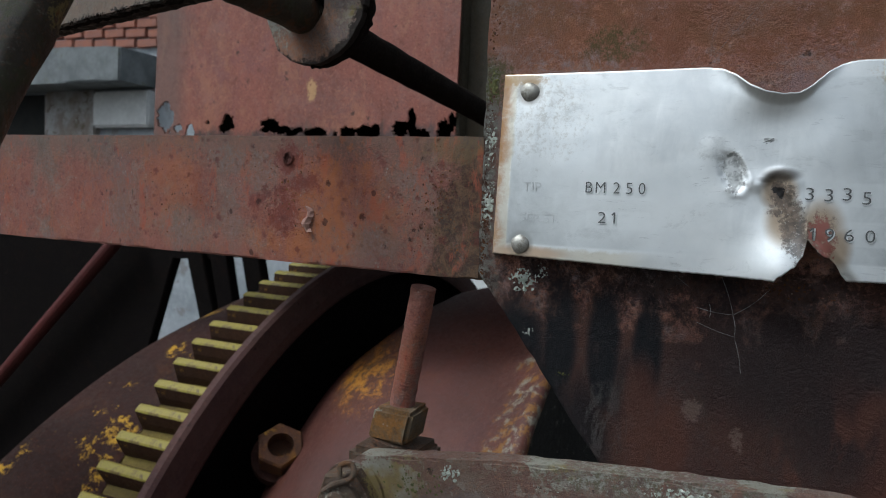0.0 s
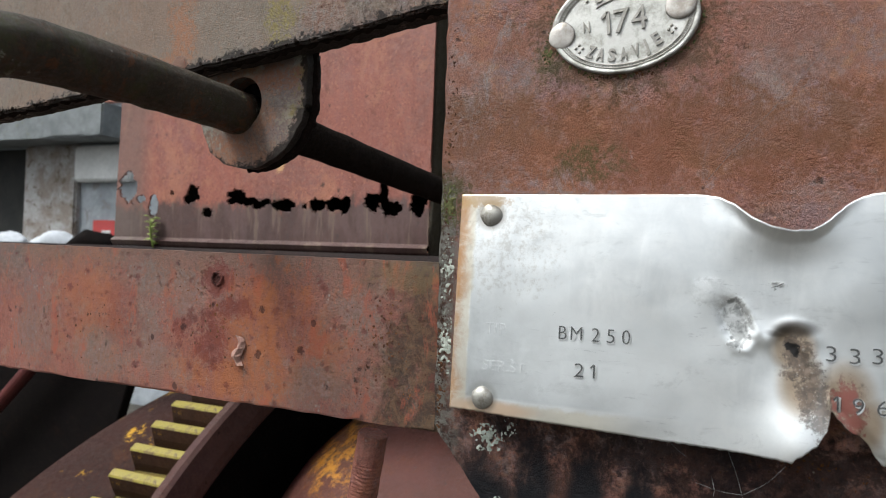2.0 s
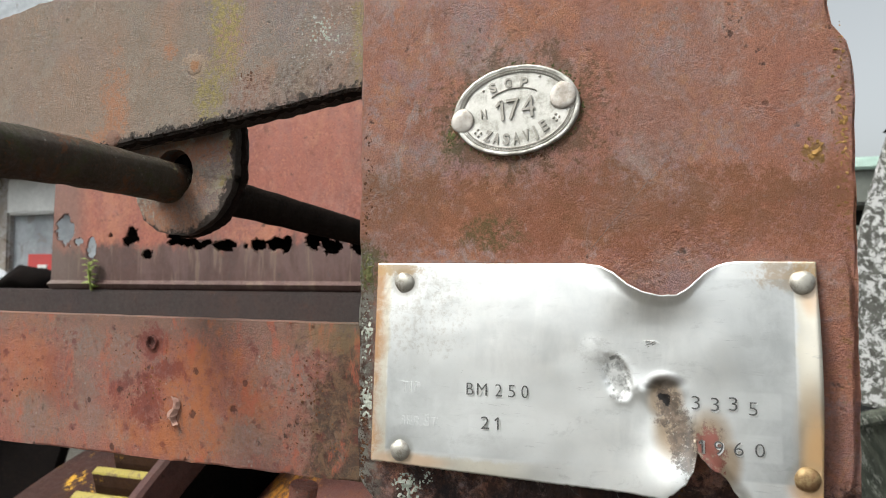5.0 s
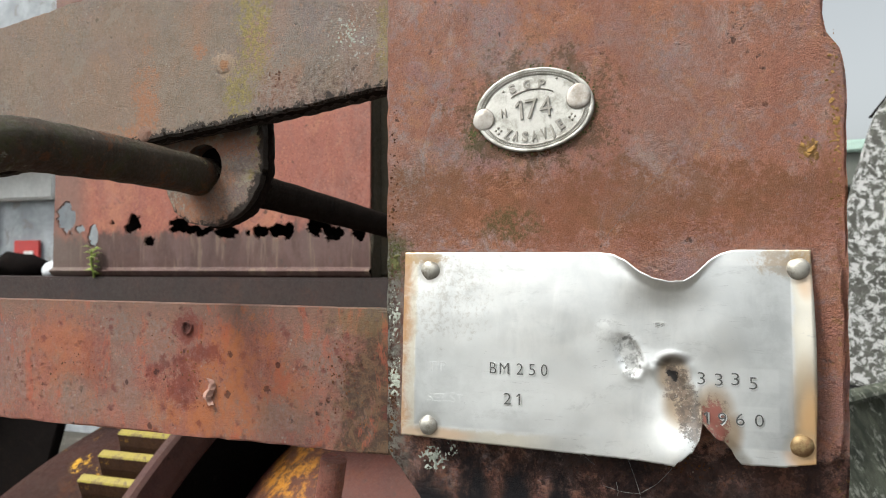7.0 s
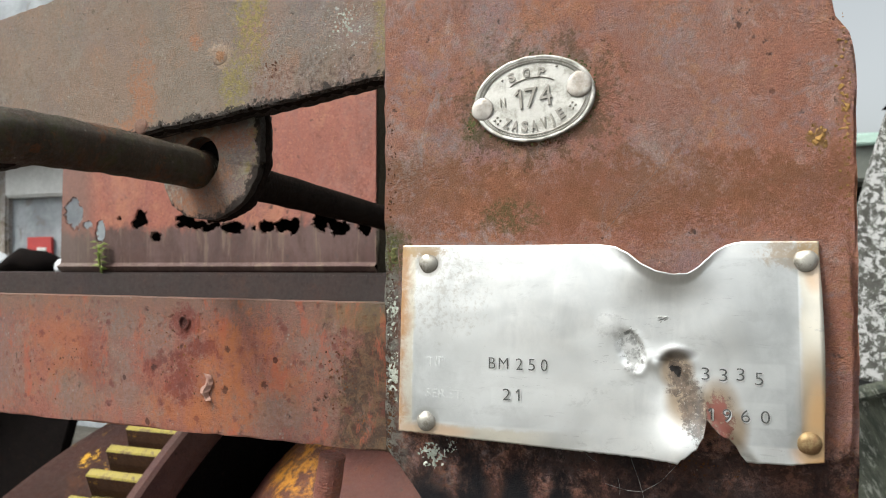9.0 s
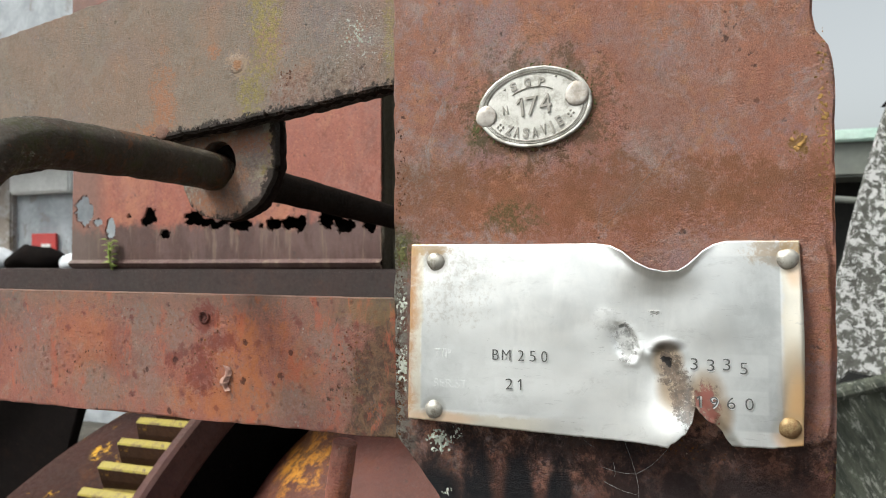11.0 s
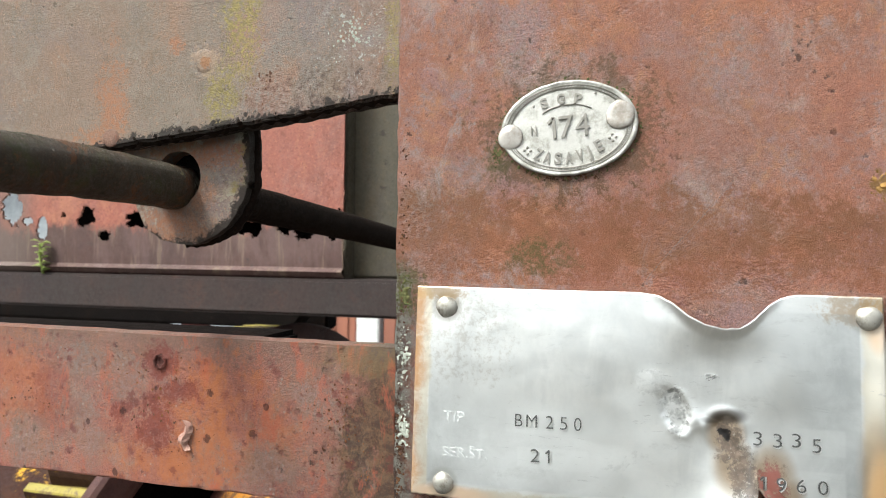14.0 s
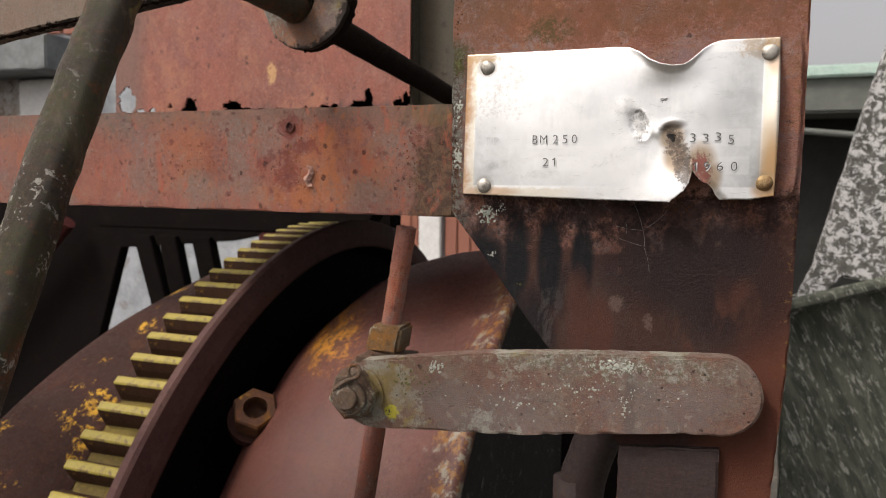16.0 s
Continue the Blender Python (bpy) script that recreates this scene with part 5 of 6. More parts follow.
def relief(x, z):
    """How far the sheet stands off: bowed flank, curled notch, crater and the scorched crease."""
    g2 = lambda cx, cz, sx, sz: math.exp(-((x - cx) / sx) ** 2 - ((z - cz) / sz) ** 2)
    h = 0.0004
    h += 0.0022 * g2(0.079, 1.2455, 0.012, 0.008)
    h += 0.0030 * g2(0.085, 1.188, 0.010, 0.012)
    u = (x - 0.0676) * 0.414 - (z - 1.2192) * 0.91
    v = (x - 0.0676) * 0.91 + (z - 1.2192) * 0.414
    pit = math.hypot(u / 0.0062, v / 0.0037) + 0.12 * noise.noise(Vector((x * 600, 5, z * 600)))
    h -= 0.0006 / (1 + math.exp((pit - 0.95) / 0.1))
    h += 0.00022 * math.exp(-((pit - 1.2) / 0.22) ** 2) / (1 + math.exp(-(v + u) / 0.001))
    h += 0.0004 * g2(0.0745, 1.2165, 0.003, 0.003)
    h += 0.0003 * g2(0.061, 1.226, 0.003, 0.006)
    h += 0.0006 * g2(0.092, 1.230, 0.013, 0.014)
    h += 0.0004 * g2(0.05, 1.235, 0.022, 0.012)
    h += 0.0018 * g2(0.1215, 1.222, 0.005, 0.02)
    cxl = 0.0805 + 0.75 * (1.2135 - z)
    crease = math.exp(-((x - cxl) / 0.0026) ** 2) * (1 / (1 + math.exp((z - 1.2165) / 0.0008)))
    h -= 0.0009 * crease
    ridge = math.exp(-((x - cxl - 0.0042) / 0.002) ** 2) * (1 / (1 + math.exp((z - 1.2155) / 0.001))) + math.exp(-((x - cxl + 0.004) / 0.0022) ** 2) * (1 / (1 + math.exp((z - 1.2165) / 0.001)))
    h += 0.0003 * ridge
    arch = math.hypot(x - 0.0808, (z - 1.2135) * 0.9)
    h += 0.0004 * math.exp(-((arch - 0.0054) / 0.0012) ** 2) / (1 + math.exp((1.2150 - z) / 0.0008))
    h += 0.00022 * noise.noise(Vector((x * 42, 0, z * 42))) + 0.00004 * noise.noise(Vector((x * 180, 0, z * 180)))
    h += 0.00022 * crease * noise.noise(Vector((x * 900, 0, z * 700)))
    for rx, rz in ((0.0, 1.2462), (0.0003, 1.1925), (0.117, 1.2465), (0.1168, 1.1945)):
        h *= 1 - 0.85 * math.exp(-(((x - rx) ** 2 + (z - rz) ** 2) / 0.006 ** 2))
    return h


bm = bmesh.new()
NX, NZ = 300, 120
cols = []
for i in range(NX + 1):
    x = -0.0096 + 0.1301 * i / NX
    zt, zl = lerp_table(TOP, x), lerp_table(LOW, x)
    rag = 0.00025 * noise.noise(Vector((x * 700, 3, 0)))
    if 0.081 < x < 0.1:
        rag *= 3
    col = []
    for j in range(NZ + 1):
        f = j / NZ
        z = (zl + rag) + (zt + 0.3 * rag - zl - rag) * f
        bow = 0.0006 * math.sin(math.pi * f) if i == NX else 0
        curl = 0.0
        if 0.060 < x < 0.096 and f > 0.93:
            curl = 0.0016 * ((f - 0.93) / 0.07) ** 2 * math.sin(math.pi * (x - 0.060) / 0.036)
        col.append(bm.verts.new((x + bow, -0.0048 + 0.07 * (z - 1.22) - relief(x, z) - curl, z)))
    cols.append(col)
for a, b in zip(cols, cols[1:]):
    for j in range(NZ):
        bm.faces.new((a[j], b[j], b[j + 1], a[j + 1]))
sheet = part("sheet", bm, M_PLATE, plate, "dull silver sheet with etched fields", smooth=True)
so = sheet.modifiers.new("thickness", "SOLIDIFY")
so.thickness = 0.0004
so.offset = 1.0
for name_, rx, rz, m in (("rivet", 0.0, 1.2462, M_RIVET), ("rivet", 0.0003, 1.1927, M_RIVET), ("rivet", 0.117, 1.2467, M_RIVET), ("rivet", 0.1168, 1.1945, M_RIVETB)):
    part(name_, dome((rx, -0.0054 + 0.07 * (rz - 1.22), rz), 0.0033, 0.0018), m, plate, "stained brassy rivet" if m is M_RIVETB else "", smooth=True)


def stamp(text, x, z, h, w, material, parent, turn=0.0, bold=0.0, lift=0.00025, depth=0.0002):
    bm = lettering(text, x, z, h, 0.0, depth, w, turn, bold)
    for v in bm.verts:
        v.co.y += -0.0048 + 0.07 * (v.co.z - 1.22) - relief(v.co.x, v.co.z) - 0.0004 - lift
    return part("lettering", bm, material, parent)


def punched(ch, x, z, h, w):
    """A punched character: a dark cut with a pale copy below it as painted highlight."""
    stamp(ch, x + 0.00026, z - 0.00026, h, w, M_GLINT, plate, bold=0.012, lift=0.00012, depth=0.0001)
    stamp(ch, x, z, h, w, M_STAMP, plate, bold=-0.012)


for ch, x in zip("BM", (0.0222, 0.0256)):
    punched(ch, x, 1.2114, 0.0038, 0.0022 if ch == "B" else 0.0031)
for ch, x in zip("250", (0.0314, 0.0355, 0.0396)):
    punched(ch, x, 1.2114, 0.0038, 0.0021)
for ch, x in zip("21", (0.0270, 0.0313)):
    punched(ch, x, 1.2014, 0.0038, 0.0026 if ch == "2" else None)
for ch, x, z in zip("3335", (0.0881, 0.0931, 0.0978, 0.1028), (1.2112, 1.2110, 1.2114, 1.2104)):
    punched(ch, x, z, 0.0037, 0.0022)
for ch, x in zip("1960", (0.0897, 0.0938, 0.0989, 0.1042)):
    punched(ch, x, 1.1995, 0.0036, 0.0024 if ch != "1" else None)
stamp("TIP", 0.0, 1.2113, 0.0032, 0.0066, M_ETCH, plate, bold=0.005, lift=0.0001, depth=0.0001)
stamp("SER.ŠT.", 0.0, 1.2008, 0.0029, 0.0138, M_ETCH, plate, bold=0.005, lift=0.0001, depth=0.0001)

for a, b in (((0.0757, 1.2283), (0.0775, 1.2291)), ((0.0770, 1.2287), (0.0787, 1.2298)), ((0.0776, 1.2284), (0.0783, 1.2289)), ((0.0764, 1.2279), (0.0769, 1.2281))):
    pts = [Vector((x, -0.0048 + 0.07 * (z - 1.22) - relief(x, z) - 0.00045, z)) for x, z in (a, ((a[0] + b[0]) / 2, (a[1] + b[1]) / 2 + 0.0001), b)]
    part("scratch", tube(pts, lambda f: 0.00005 + 0.00012 * math.sin(math.pi * f), 6), M_STAMP, plate)

# ---- oval inventory tag ----
tag = thing("inventory_tag", (0.0365, -0.001, 1.2865), "oval pressed aluminium inventory tag riveted to the post", "tag")
TC, TR = Vector((0.0365, 0, 1.3012)), (0.0205, 0.0144)
LEAN = radians(5)


def tag_at(u, w):
    return TC.x + u * math.cos(LEAN) - w * math.sin(LEAN), TC.z + u * math.sin(LEAN) + w * math.cos(LEAN)


bm = bmesh.new()
prof = [(1.0, 0.0), (1.0, 0.0011), (0.985, 0.0014), (0.955, 0.00145), (0.93, 0.00125), (0.90, 0.0012), (0.6, 0.0012), (0.3, 0.0012)]
rows = []
for q, h in prof:
    row = []
    for k in range(96):
        a = 2 * math.pi * k / 96
        x, z = tag_at(TR[0] * q * math.cos(a), TR[1] * q * math.sin(a))
        row.append(bm.verts.new((x, -h - 0.0002 * noise.noise(Vector((x * 260, 0, z * 260))), z + 0.0002 * noise.noise(Vector((x * 400, 4, z * 400))))))
    rows.append(row)
for a, b in zip(rows, rows[1:]):
    for k in range(96):
        bm.faces.new((a[k], a[(k + 1) % 96], b[(k + 1) % 96], b[k]))
bm.faces.new(rows[-1])
part("disc", bm, M_TAG, tag, smooth=True)
bm = bmesh.new()
for k in range(120):
    a = 2 * math.pi * k / 120
    x, z = tag_at(TR[0] * 0.885 * math.cos(a), TR[1] * 0.86 * math.sin(a))
    bmesh.ops.create_cube(bm, size=1.0, matrix=Matrix.LocRotScale((x, -0.0014, z), Euler((0, a + 0.7, 0)), (0.0006, 0.0003, 0.0002)))
part("rope_border", bm, M_EMBOSS, tag)
part("rivet", dome((0.0190, -0.0014, 1.2988), 0.0039, 0.0006), M_TAGR, tag, smooth=True)
part("rivet", dome((0.0518, -0.0014, 1.3046), 0.0043, 0.0006), M_TAGR, tag, smooth=True)


def tag_text(text, radius_x, radius_z, a_mid, a_step, h, w, flip, weight=0.035):
    bms = []
    for i, ch in enumerate(text):
        if ch == " ":
            continue
        off = (i - (len(text) - 1) / 2) * a_step
        a = radians(a_mid - off if not flip else a_mid + off)
        u, v = radius_x * math.cos(a), radius_z * math.sin(a)
        turn = math.degrees(math.atan2(v / radius_z, u / radius_x)) - 90
        turn = (-off * 0.6) if not flip else (off * 0.6)
        x, z = tag_at(u, v)
        bms.append(lettering(ch, x - w / 2, z - h / 2, h, -0.0012, 0.0004, w * (0.6 if ch in ".J" else 1.0), turn + 5, weight))
    return joined(bms)


part("lettering", tag_text("SGP", 0.0135, 0.0089, 96, 21, 0.0028, 0.0023, False), M_EMBOSS, tag)
part("lettering", tag_text("ZASAVJE", 0.0142, 0.0092, -91, 14.5, 0.0033, 0.0021, True), M_EMBOSS, tag)
bms = []
for u, w in ((-0.0128, -0.0066), (-0.0137, -0.0054), (-0.0118, -0.0057), (-0.0127, -0.0046), (0.0128, -0.0054), (0.0137, -0.0044), (0.0119, -0.0045), (0.0127, -0.0034), (-0.0098, 0.0078), (0.0088, 0.0094)):
    x, z = tag_at(u, w)
    b = bmesh.new()
    bmesh.ops.create_icosphere(b, subdivisions=1, radius=0.00048, matrix=Matrix.LocRotScale((x, -0.0013, z), None, (1, 0.7, 1)))
    bms.append(b)
part("dots", joined(bms), M_EMBOSS, tag)
arc = [tag_at(0.0098 * math.cos(radians(a)), 0.0013 + 0.0057 * math.sin(radians(a))) for a in range(42, 139, 6)]
part("arc_line", tube([Vector((x, -0.0013, z)) for x, z in arc], 0.00024, 6), M_EMBOSS, tag)
for q in (0.915, 0.855):
    rim = [tag_at(TR[0] * q * math.cos(2 * math.pi * k / 90), TR[1] * (q - 0.02) * math.sin(2 * math.pi * k / 90)) for k in range(91)]
    part("border_line", tube([Vector((x, -0.0013, z)) for x, z in rim], 0.0002, 6), M_EMBOSS, tag)
bms = []
for ch, u in zip("174", (-0.0062, -0.0026, 0.0022)):
    x, z = tag_at(u, -0.0029)
    bms.append(lettering(ch, x, z, 0.0066, -0.0012, 0.0006, None if ch == "1" else 0.0042, 5, 0.0))
x, z = tag_at(-0.0112, -0.0012)
bms.append(lettering("N", x, z, 0.0030, -0.0012, 0.0004, 0.0018, 5, 0.01))
part("lettering", joined(bms), M_EMBOSS, tag)

# ---- lichen, moss, cobweb ----
for name_, c, rx, rz, n_, s_, y_, m_, lab in (
        ("lichen", (0.0, 1.1795), 0.0055, 0.0048, 44, 0.0016, 0.0, M_LICHEN, "pale grey-green lichen crust on the rusty post"),
        ("lichen", (0.007, 1.1835), 0.0025, 0.003, 10, 0.0011, 0.0, M_LICHEN, "pale grey-green lichen crust on the rusty post"),
        ("lichen", (0.003, 1.161), 0.0022, 0.0022, 9, 0.0009, 0.0, M_LICHEN, "pale grey-green lichen crust on the rusty post"),
        ("lichen", (-0.0145, 1.2065), 0.003, 0.011, 60, 0.0012, 0.0, M_LICHEN, "pale grey-green lichen crust on the rusty post"),
        ("moss", (-0.0148, 1.2495), 0.003, 0.0065, 70, 0.0012, 0.0, M_MOSS, "dark green moss tuft beside the name plate"),
        ("lichen", (-0.0145, 1.229), 0.003, 0.011, 44, 0.0011, 0.0, M_LICHEN, "pale grey-green lichen crust on the rusty post"),
        ("lichen", (0.016, 1.147), 0.003, 0.0012, 5, 0.0007, 0.0, M_MOSS, "tiny yellow-green lichen dots on dark steel"),
        ("lichen", (-0.021, 1.107), 0.004, 0.003, 24, 0.0014, -0.0105, M_LICHEN, "white lichen rosette on the lever"),
        ("lichen", (0.062, 1.1155), 0.016, 0.003, 60, 0.0013, -0.0105, M_LICHEN, "grey-green lichen strip along the lever's top"),
        ("lichen", (0.066, 1.097), 0.0035, 0.006, 16, 0.0009, -0.0105, M_LICHEN, "white lichen dots on the lever"),
        ("lichen", (0.02, 1.094), 0.05, 0.008, 26, 0.0011, -0.0105, M_LICHEN, "white lichen dots on the lever"),
        ("lichen", (0.05, 1.104), 0.06, 0.008, 70, 0.0009, -0.0105, M_LICHEN, "white lichen dots on the lever"),
        ("lichen", (-0.035, 1.1), 0.02, 0.009, 50, 0.0012, -0.0105, M_MOSS, "yellow-green lichen dots on the lever"),
        ("lichen", (-0.045, 1.083), 0.0022, 0.0025, 8, 0.0011, -0.0105, M_MOSS, "yellow-green lichen dots on the lever")):
    bm = crumbs(c, rx, rz, n_, s_, y_, int((c[0] + 1) * 1000 + c[1] * 100))
    tagged(part(name_, bm, m_), lab, "moss" if name_ == "moss" else "lichen", kind="stuff")

rnd = random.Random(31)
bms = []
for k in range(60):
    f = rnd.random()
    x = -0.32 + 0.3 * f ** 0.6
    z = 1.2825 + (x + 0.32) * 0.1085 + rnd.uniform(-0.0008, 0.0003)
    bms.append(crumbs((x, z), 0.0024, 0.0007, 3, 0.0011, 0.0062, 500 + k, 0.6))
tagged(part("rust_crumbs", joined(bms), M_CRUSTB), "black rust flakes along the slanting plate's edge", "rust", kind="stuff")

web = thing("cobweb", (0.07, -0.001, 1.16), "torn cobweb threads hanging below the name plate", "cobweb")
for a, b in (((0.066, 1.187), (0.0705, 1.174)), ((0.0705, 1.174), (0.0805, 1.183)), ((0.0705, 1.174), (0.059, 1.1755)), ((0.063, 1.1775), (0.0635, 1.1725)), ((0.0705, 1.174), (0.0712, 1.167)),
             ((0.0712, 1.167), (0.0598, 1.1705)), ((0.0712, 1.167), (0.0738, 1.1555)), ((0.052, 1.1855), (0.0565, 1.182))):
    m = ((a[0] + b[0]) / 2 + 0.0005, (a[1] + b[1]) / 2 - 0.0003)
    part("thread", tube(smooth_path([(a[0], -0.0006, a[1]), (m[0], -0.0018, m[1]), (b[0], -0.0006, b[1])], 5), lambda f: 0.00002 + 0.00003 * abs(math.sin(f * 37)), 5), M_WEB, web)

# a long stray thread across the post, and rust scabs along rims
part("thread", tube(smooth_path([(0.0585, -0.0009, 1.2545), (0.066, -0.0016, 1.264), (0.076, -0.0014, 1.2755), (0.0855, -0.0006, 1.2875)], 8), 0.00003, 5), M_WEB, web)
M_SCAB = rusty("flaking_rust_scabs", (0.13, 0.05, 0.026), (0.09, 0.055, 0.04), (0.3, 0.12, 0.03), orange_at=0.55, rough=0.8, spec=0.2)
M_OCHRE = plain_rough("ochre_rust_crumbs", (0.4, 0.22, 0.06), (0.28, 0.15, 0.045), 600, 0.85, 0.5, 0.0006)
for c, rx, rz, n_, s_, y_, m_, lab in (
        ((0.121, 1.283), 0.0032, 0.0042, 22, 0.0013, 0.0, M_OCHRE, "ochre rust crumbs on the post"),
        ((0.128, 1.29), 0.0022, 0.03, 46, 0.0011, 0.0, M_OCHRE, "ochre rust crumbs along the post's edge"),
        ((0.1285, 1.22), 0.0016, 0.035, 34, 0.0009, 0.0, M_SCAB, "rust scabs along the post's edge"),
        ((-0.0155, 1.27), 0.0022, 0.045, 40, 0.0009, 0.0, M_SCAB, "rust scabs along the post's edge"),
        ((-0.016, 1.2), 0.0018, 0.02, 60, 0.0012, 0.0, M_SCAB, "rust scabs along the post's edge"),
        ((-0.037, 1.205), 0.016, 0.024, 60, 0.0009, 0.004, M_SCAB, "rust scabs at the end of the crossbeam"),
        ((-0.11, 1.206), 0.03, 0.024, 42, 0.0009, 0.004, M_SCAB, "dark rust scabs on the crossbeam"),
        ((-0.17, 1.206), 0.045, 0.024, 40, 0.0008, 0.004, M_SCAB, "dark rust scabs on the crossbeam"),
        ((-0.068, 1.326), 0.005, 0.014, 16, 0.0010, 0.006, M_SCAB, "rust scabs on the slanting plate"),
        ((0.0365, 1.2862), 0.011, 0.0012, 40, 0.0008, 0.0, M_SCAB, "rust crumbs under the tag"),
        ((0.015, 1.294), 0.0022, 0.005, 24, 0.0009, 0.0, M_MOSS, "moss crumbs beside the tag"),
        ((0.06, 1.2528), 0.062, 0.0005, 90, 0.0006, -0.0014, M_SCAB, "rust crumbs on the plate's upper rim"),
        ((0.085, 1.183), 0.03, 0.006, 40, 0.0008, 0.0, M_SCAB, "rust crumbs below the name plate"),
        ((-0.036, 1.336), 0.012, 0.010, 34, 0.0010, 0.006, M_LICHEN, "pale lichen dots on the slanting plate")):
    bm = crumbs(c, rx, rz, n_, s_, y_, int((c[0] + 1) * 1000 + c[1] * 100) + 7)
    tagged(part("lichen" if m_ is M_LICHEN else "moss" if m_ is M_MOSS else "rust_crumbs", bm, m_), lab, "lichen" if m_ is M_LICHEN else "moss" if m_ is M_MOSS else "rust", kind="stuff")
bms = []
for k in range(46):
    a = 2 * math.pi * k / 46 + 0.05 * math.sin(k * 7)
    x, z = tag_at(TR[0] * 1.03 * math.cos(a), TR[1] * 1.05 * math.sin(a))
    bms.append(crumbs((x, z), 0.0012, 0.0012, 2 + k % 3, 0.0007, 0.0, 300 + k))
tagged(part("moss", joined(bms), M_MOSS), "mossy crumbs round the oval tag's rim", "moss", kind="stuff")
bm = bmesh.new()
for a in range(0, 360, 12):
    p = Vector((-0.1085 + 0.0023 * math.cos(radians(a)), 0.0036, 1.2225 + 0.0021 * math.sin(radians(a))))
    bmesh.ops.create_icosphere(bm, subdivisions=1, radius=0.0007, matrix=Matrix.Translation(p))
wobble(bm, 0.0004, 700)
part("blister_rim", bm, M_BEAM, frame_thing)

# ---- loading skip beside the frame ----
skip = thing("loading_skip", (0.6, 1.3, GROUND_Z), "cement-crusted grey steel loading skip", "loading skip")
bm = prism([(0.272, 0.96), (0.311, 1.065), (0.375, 1.333), (0.424, 1.508), (0.475, 1.575), (1.2, 1.6), (1.2, 1.0), (0.43, 1.037), (0.36, 1.045)], 1.10, 1.125, 0.004, 0.002, 0.03, 3.0)
part("side_wall", bm, M_CRUST, skip, "side wall crusted with pale cement")
part("rim_pipe", tube([Vector((0.26, 1.085, 0.985)), Vector((0.43, 1.085, 1.043)), Vector((1.2, 1.085, 1.22))], 0.013, 12, 0.003, 30), M_CRUST2, skip)
bm = prism([(0.27, 1.0), (0.43, 1.035), (1.2, 1.2), (1.2, GROUND_Z), (0.3, GROUND_Z)], 1.13, 1.16, 0.004, 0.003, 0.04, 5.0)
part("bucket_wall", bm, M_CRUST2, skip, "mossy lower wall of the skip")
part("inside_wall", prism([(0.424, 1.508), (0.475, 1.575), (1.2, 1.9), (1.2, 1.5)], 1.128, 1.16, 0.004), M_BLACK, skip)

# ---- dark chassis and red bar beyond the drum ----
chassis = thing("dark_chassis", (-2.2, 1.7, GROUND_Z), "sooty black steel machine chassis with slanting struts", "machine chassis")
part("side_plate", prism([(-3.6, 1.22), (-1.0, 1.17), (-1.0, 1.09), (-1.35, 1.02), (-1.82, 0.98), (-1.95, 0.6), (-2.2, GROUND_Z), (-3.6, GROUND_Z)], 1.62, 1.66, 0.004), M_BLACK, chassis)
for x0, x1 in ((-1.75, -1.6), (-1.64, -1.52), (-1.5, -1.38)):
    part("strut", prism([(x0, 1.03), (x0 + 0.075, 1.03), (x1 + 0.05, 0.6), (x1 - 0.02, 0.6)], 1.6, 1.64, 0.003), M_BLACK, chassis)
part("red_bar", tube([Vector((-2.9, 1.55, 0.23)), Vector((-1.99, 1.55, 1.07))], 0.026, 14), M_RED, chassis, "bright red round bar")
part("red_cap", box(-1.2, -1.12, 1.55, 1.6, 0.93, 1.06, 0.01), M_RED, chassis)
part("bracket", prism([(-0.93, 1.16), (-0.6, 1.16), (-0.66, 1.09), (-0.78, 1.075)], 1.2, 1.26, 0.004), M_BLACK, chassis)
part("cross_beam", box(-1.6, -0.62, 1.3, 1.36, 1.075, 1.18, 0.005), M_BLACK, chassis)

# ---- farm building behind ----
house = thing("farm_building", (-5.5, 5.2, GROUND_Z), "weathered white farm building with concrete lintels", "building")
part("wall", box(-14, -0.6, 5.0, 5.4, GROUND_Z, 6.5, 0.01), M_HOUSE, house)
# flat slab, coloured near black for the unlit room behind
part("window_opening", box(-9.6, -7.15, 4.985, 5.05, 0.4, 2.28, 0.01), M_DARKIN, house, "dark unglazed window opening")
part("lintel", prism([(-11.0, 2.30), (-5.55, 2.30), (-5.55, 2.62), (-11.0, 2.85)], 4.55, 5.02, 0.015, 0.004, 0.1), M_CONC, house, "grey concrete lintel ledge")
part("stone_pier", box(-7.15, -6.35, 4.93, 5.02, GROUND_Z, 2.3, 0.02), M_STONE, house, "pale rubble masonry pier")
part("white_block", box(-6.35, -5.55, 4.9, 5.02, 1.9, 2.27, 0.02), M_WHITEP, house)
for r in range(5):
    for c in range(12):
        x0 = -9.2 + c * 0.31 + (0.15 if r % 2 else 0)
        part("brick", box(x0, x0 + 0.28, 4.955 + 0.01 * rnd.random(), 5.02, 2.88 + r * 0.1 - (x0 + 9.2) * 0.05, 2.965 + r * 0.1 - (x0 + 9.2) * 0.05, 0.008), M_BRICK, house)
for x0, x1 in ((-2.72, -1.99), (-1.76, -0.75)):
    d = part("door", box(x0, x1, 4.95, 5.02, GROUND_Z, 1.9, 0.01), M_DOORW, house, "red-brown boarded door")
    k = x0 + 0.01
    while k < x1 - 0.08:
        part("board", box(k, k + 0.1, 4.935, 4.955, GROUND_Z, 1.88, 0.008), M_DOORW, d)
        k += 0.112
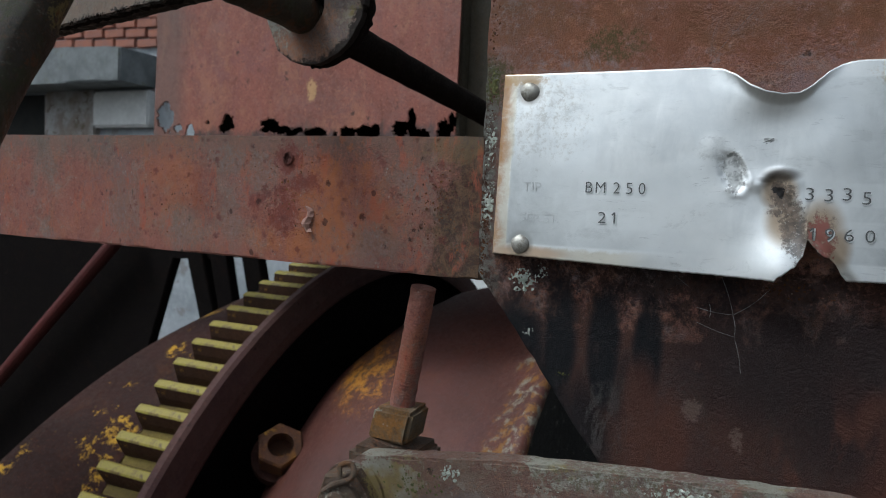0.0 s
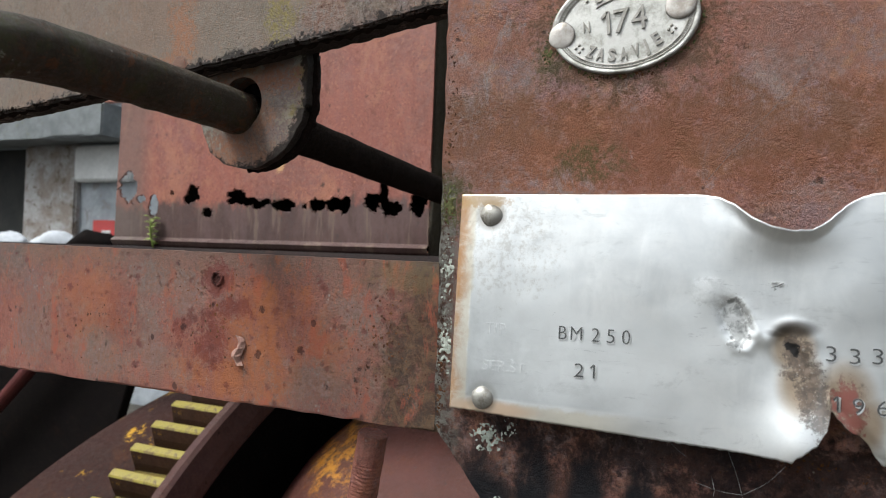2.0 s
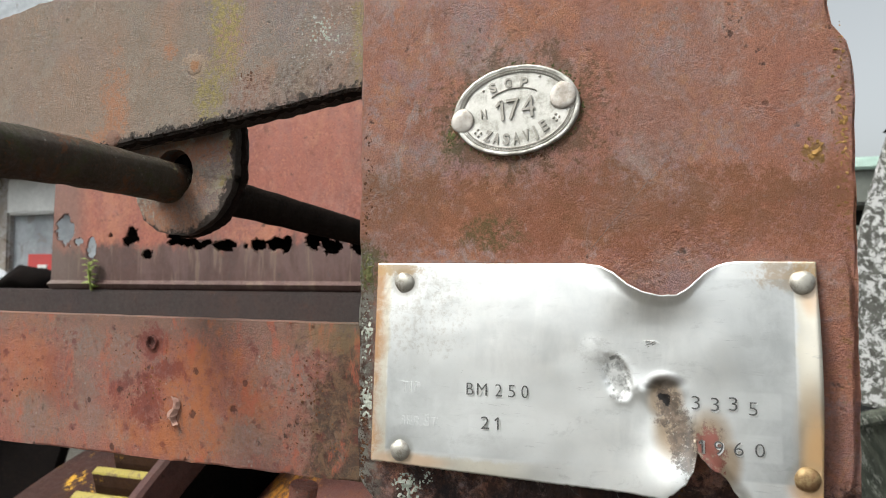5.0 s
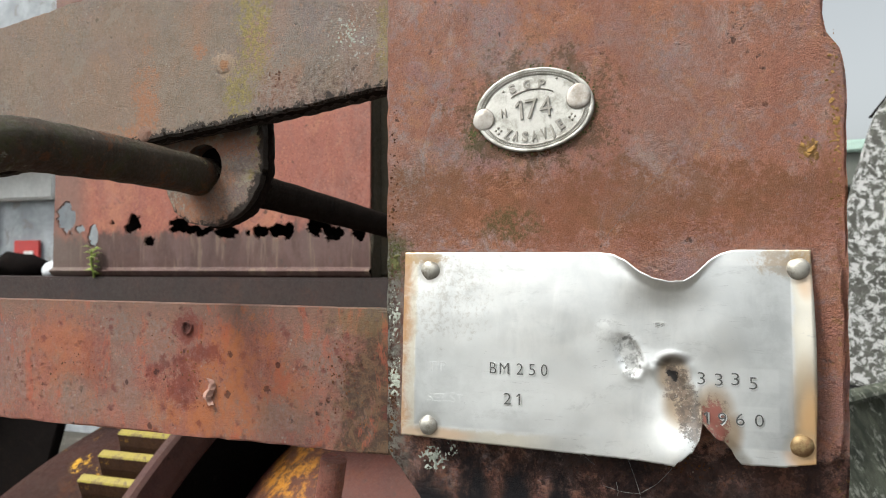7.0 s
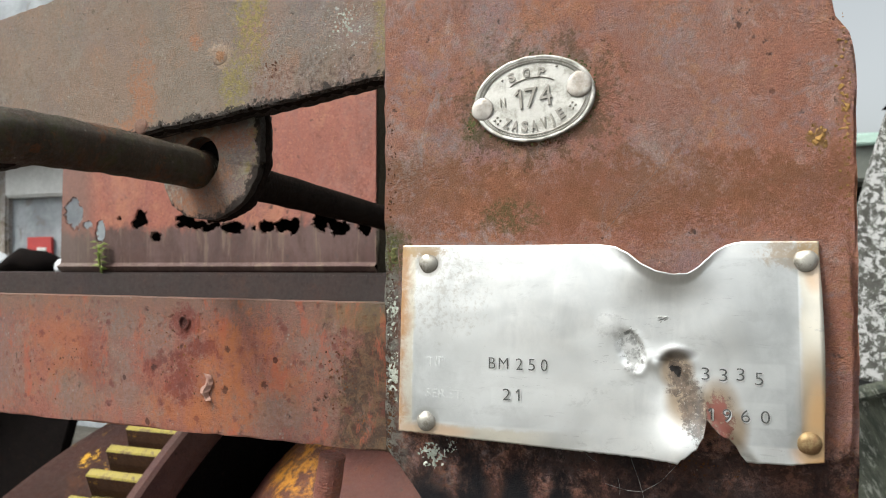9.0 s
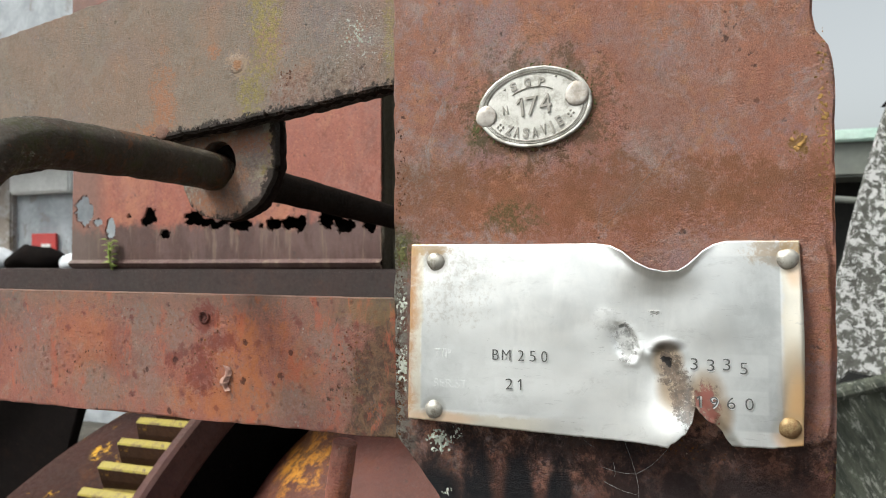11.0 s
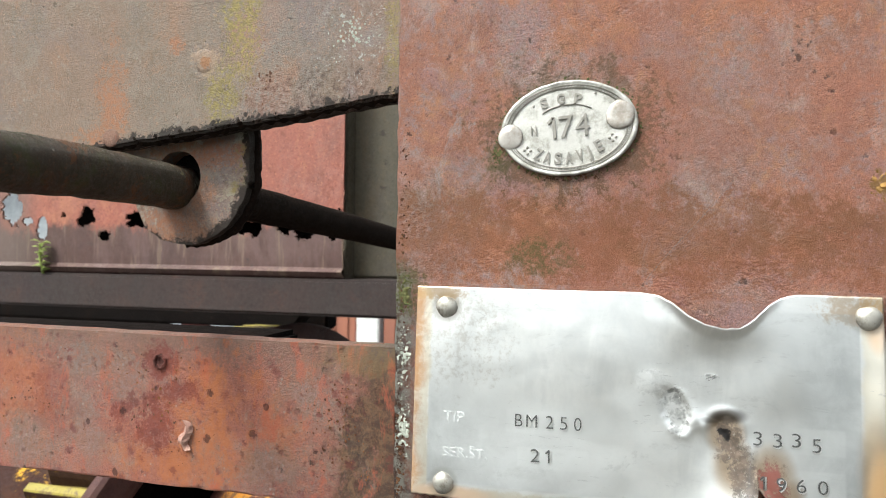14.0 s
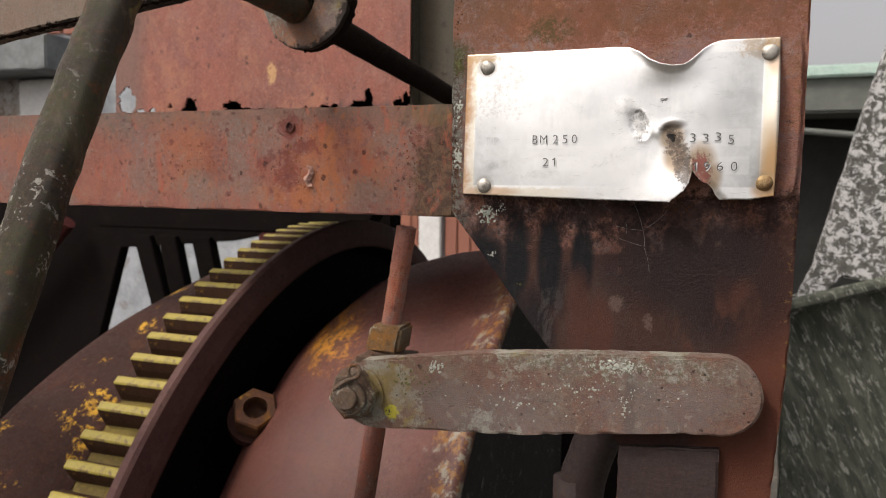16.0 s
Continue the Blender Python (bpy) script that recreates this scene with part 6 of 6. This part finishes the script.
part("door_jamb", box(-1.97, -1.78, 4.9, 5.02, GROUND_Z, 1.95, 0.01), M_WHITEP, house)
sign = thing("red_sign", (-5.95, 4.98, 1.2), "small red and white sign on the building wall", "sign")
part("board", box(-6.1, -5.78, 4.955, 4.985, 1.2, 1.5, 0.004), M_SIGN, sign)
for z in (1.27, 1.35):
    part("bar", box(-5.96, -5.84, 4.945, 4.957, z, z + 0.045, 0.002), M_WHITEP, sign)
yard_wall = thing("flat_trailer", (-5.0, 3.2, GROUND_Z), "dark flat trailer bed with sacks lying on it", "trailer")
part("bed", box(-9, -3.3, 3.1, 3.5, 1.06, 1.17, 0.01), M_BLACK, yard_wall)
for x in (-8.6, -5.4):
    part("leg", box(x, x + 0.12, 3.2, 3.4, GROUND_Z, 1.06, 0.01), M_BLACK, yard_wall)
for k, (x, w, m) in enumerate(((-4.35, 0.3, M_SACK), (-3.95, 0.34, M_BLACK), (-3.6, 0.2, M_SACK), (-4.9, 0.3, M_SACK))):
    bm = bmesh.new()
    bmesh.ops.create_icosphere(bm, subdivisions=3, radius=1.0, matrix=Matrix.LocRotScale((x, 3.2, 1.17 + w * 0.2), None, (w * 0.62, w * 0.5, w * 0.28)))
    wobble(bm, 0.04, 7.0, k)
    for v in bm.verts:
        v.co.z = max(v.co.z, 1.172)
    tagged(part("sack", bm, m, smooth=True), "crumpled white woven sack lying on the trailer" if m is M_SACK else "crumpled black plastic sack lying on the trailer", "sack", "sacks on the trailer")

# ---- shed on the other side ----
shed = thing("shed", (3.0, 6.2, GROUND_Z), "low grey shed with a pale green gutter edge", "shed")
# wall coloured near black for the unlit opening under the roof
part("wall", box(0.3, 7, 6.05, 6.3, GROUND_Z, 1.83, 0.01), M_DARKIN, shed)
part("roof_edge", box(0.2, 7.1, 5.6, 6.4, 1.83, 2.13, 0.02), M_SHED, shed)
part("gutter", box(0.2, 7.1, 5.55, 5.62, 2.09, 2.18, 0.015), M_GREENT, shed)
part("rail", tube([Vector((0.3, 5.5, 1.75)), Vector((2.2, 5.5, 1.55))], 0.025, 10), M_SHED, shed)
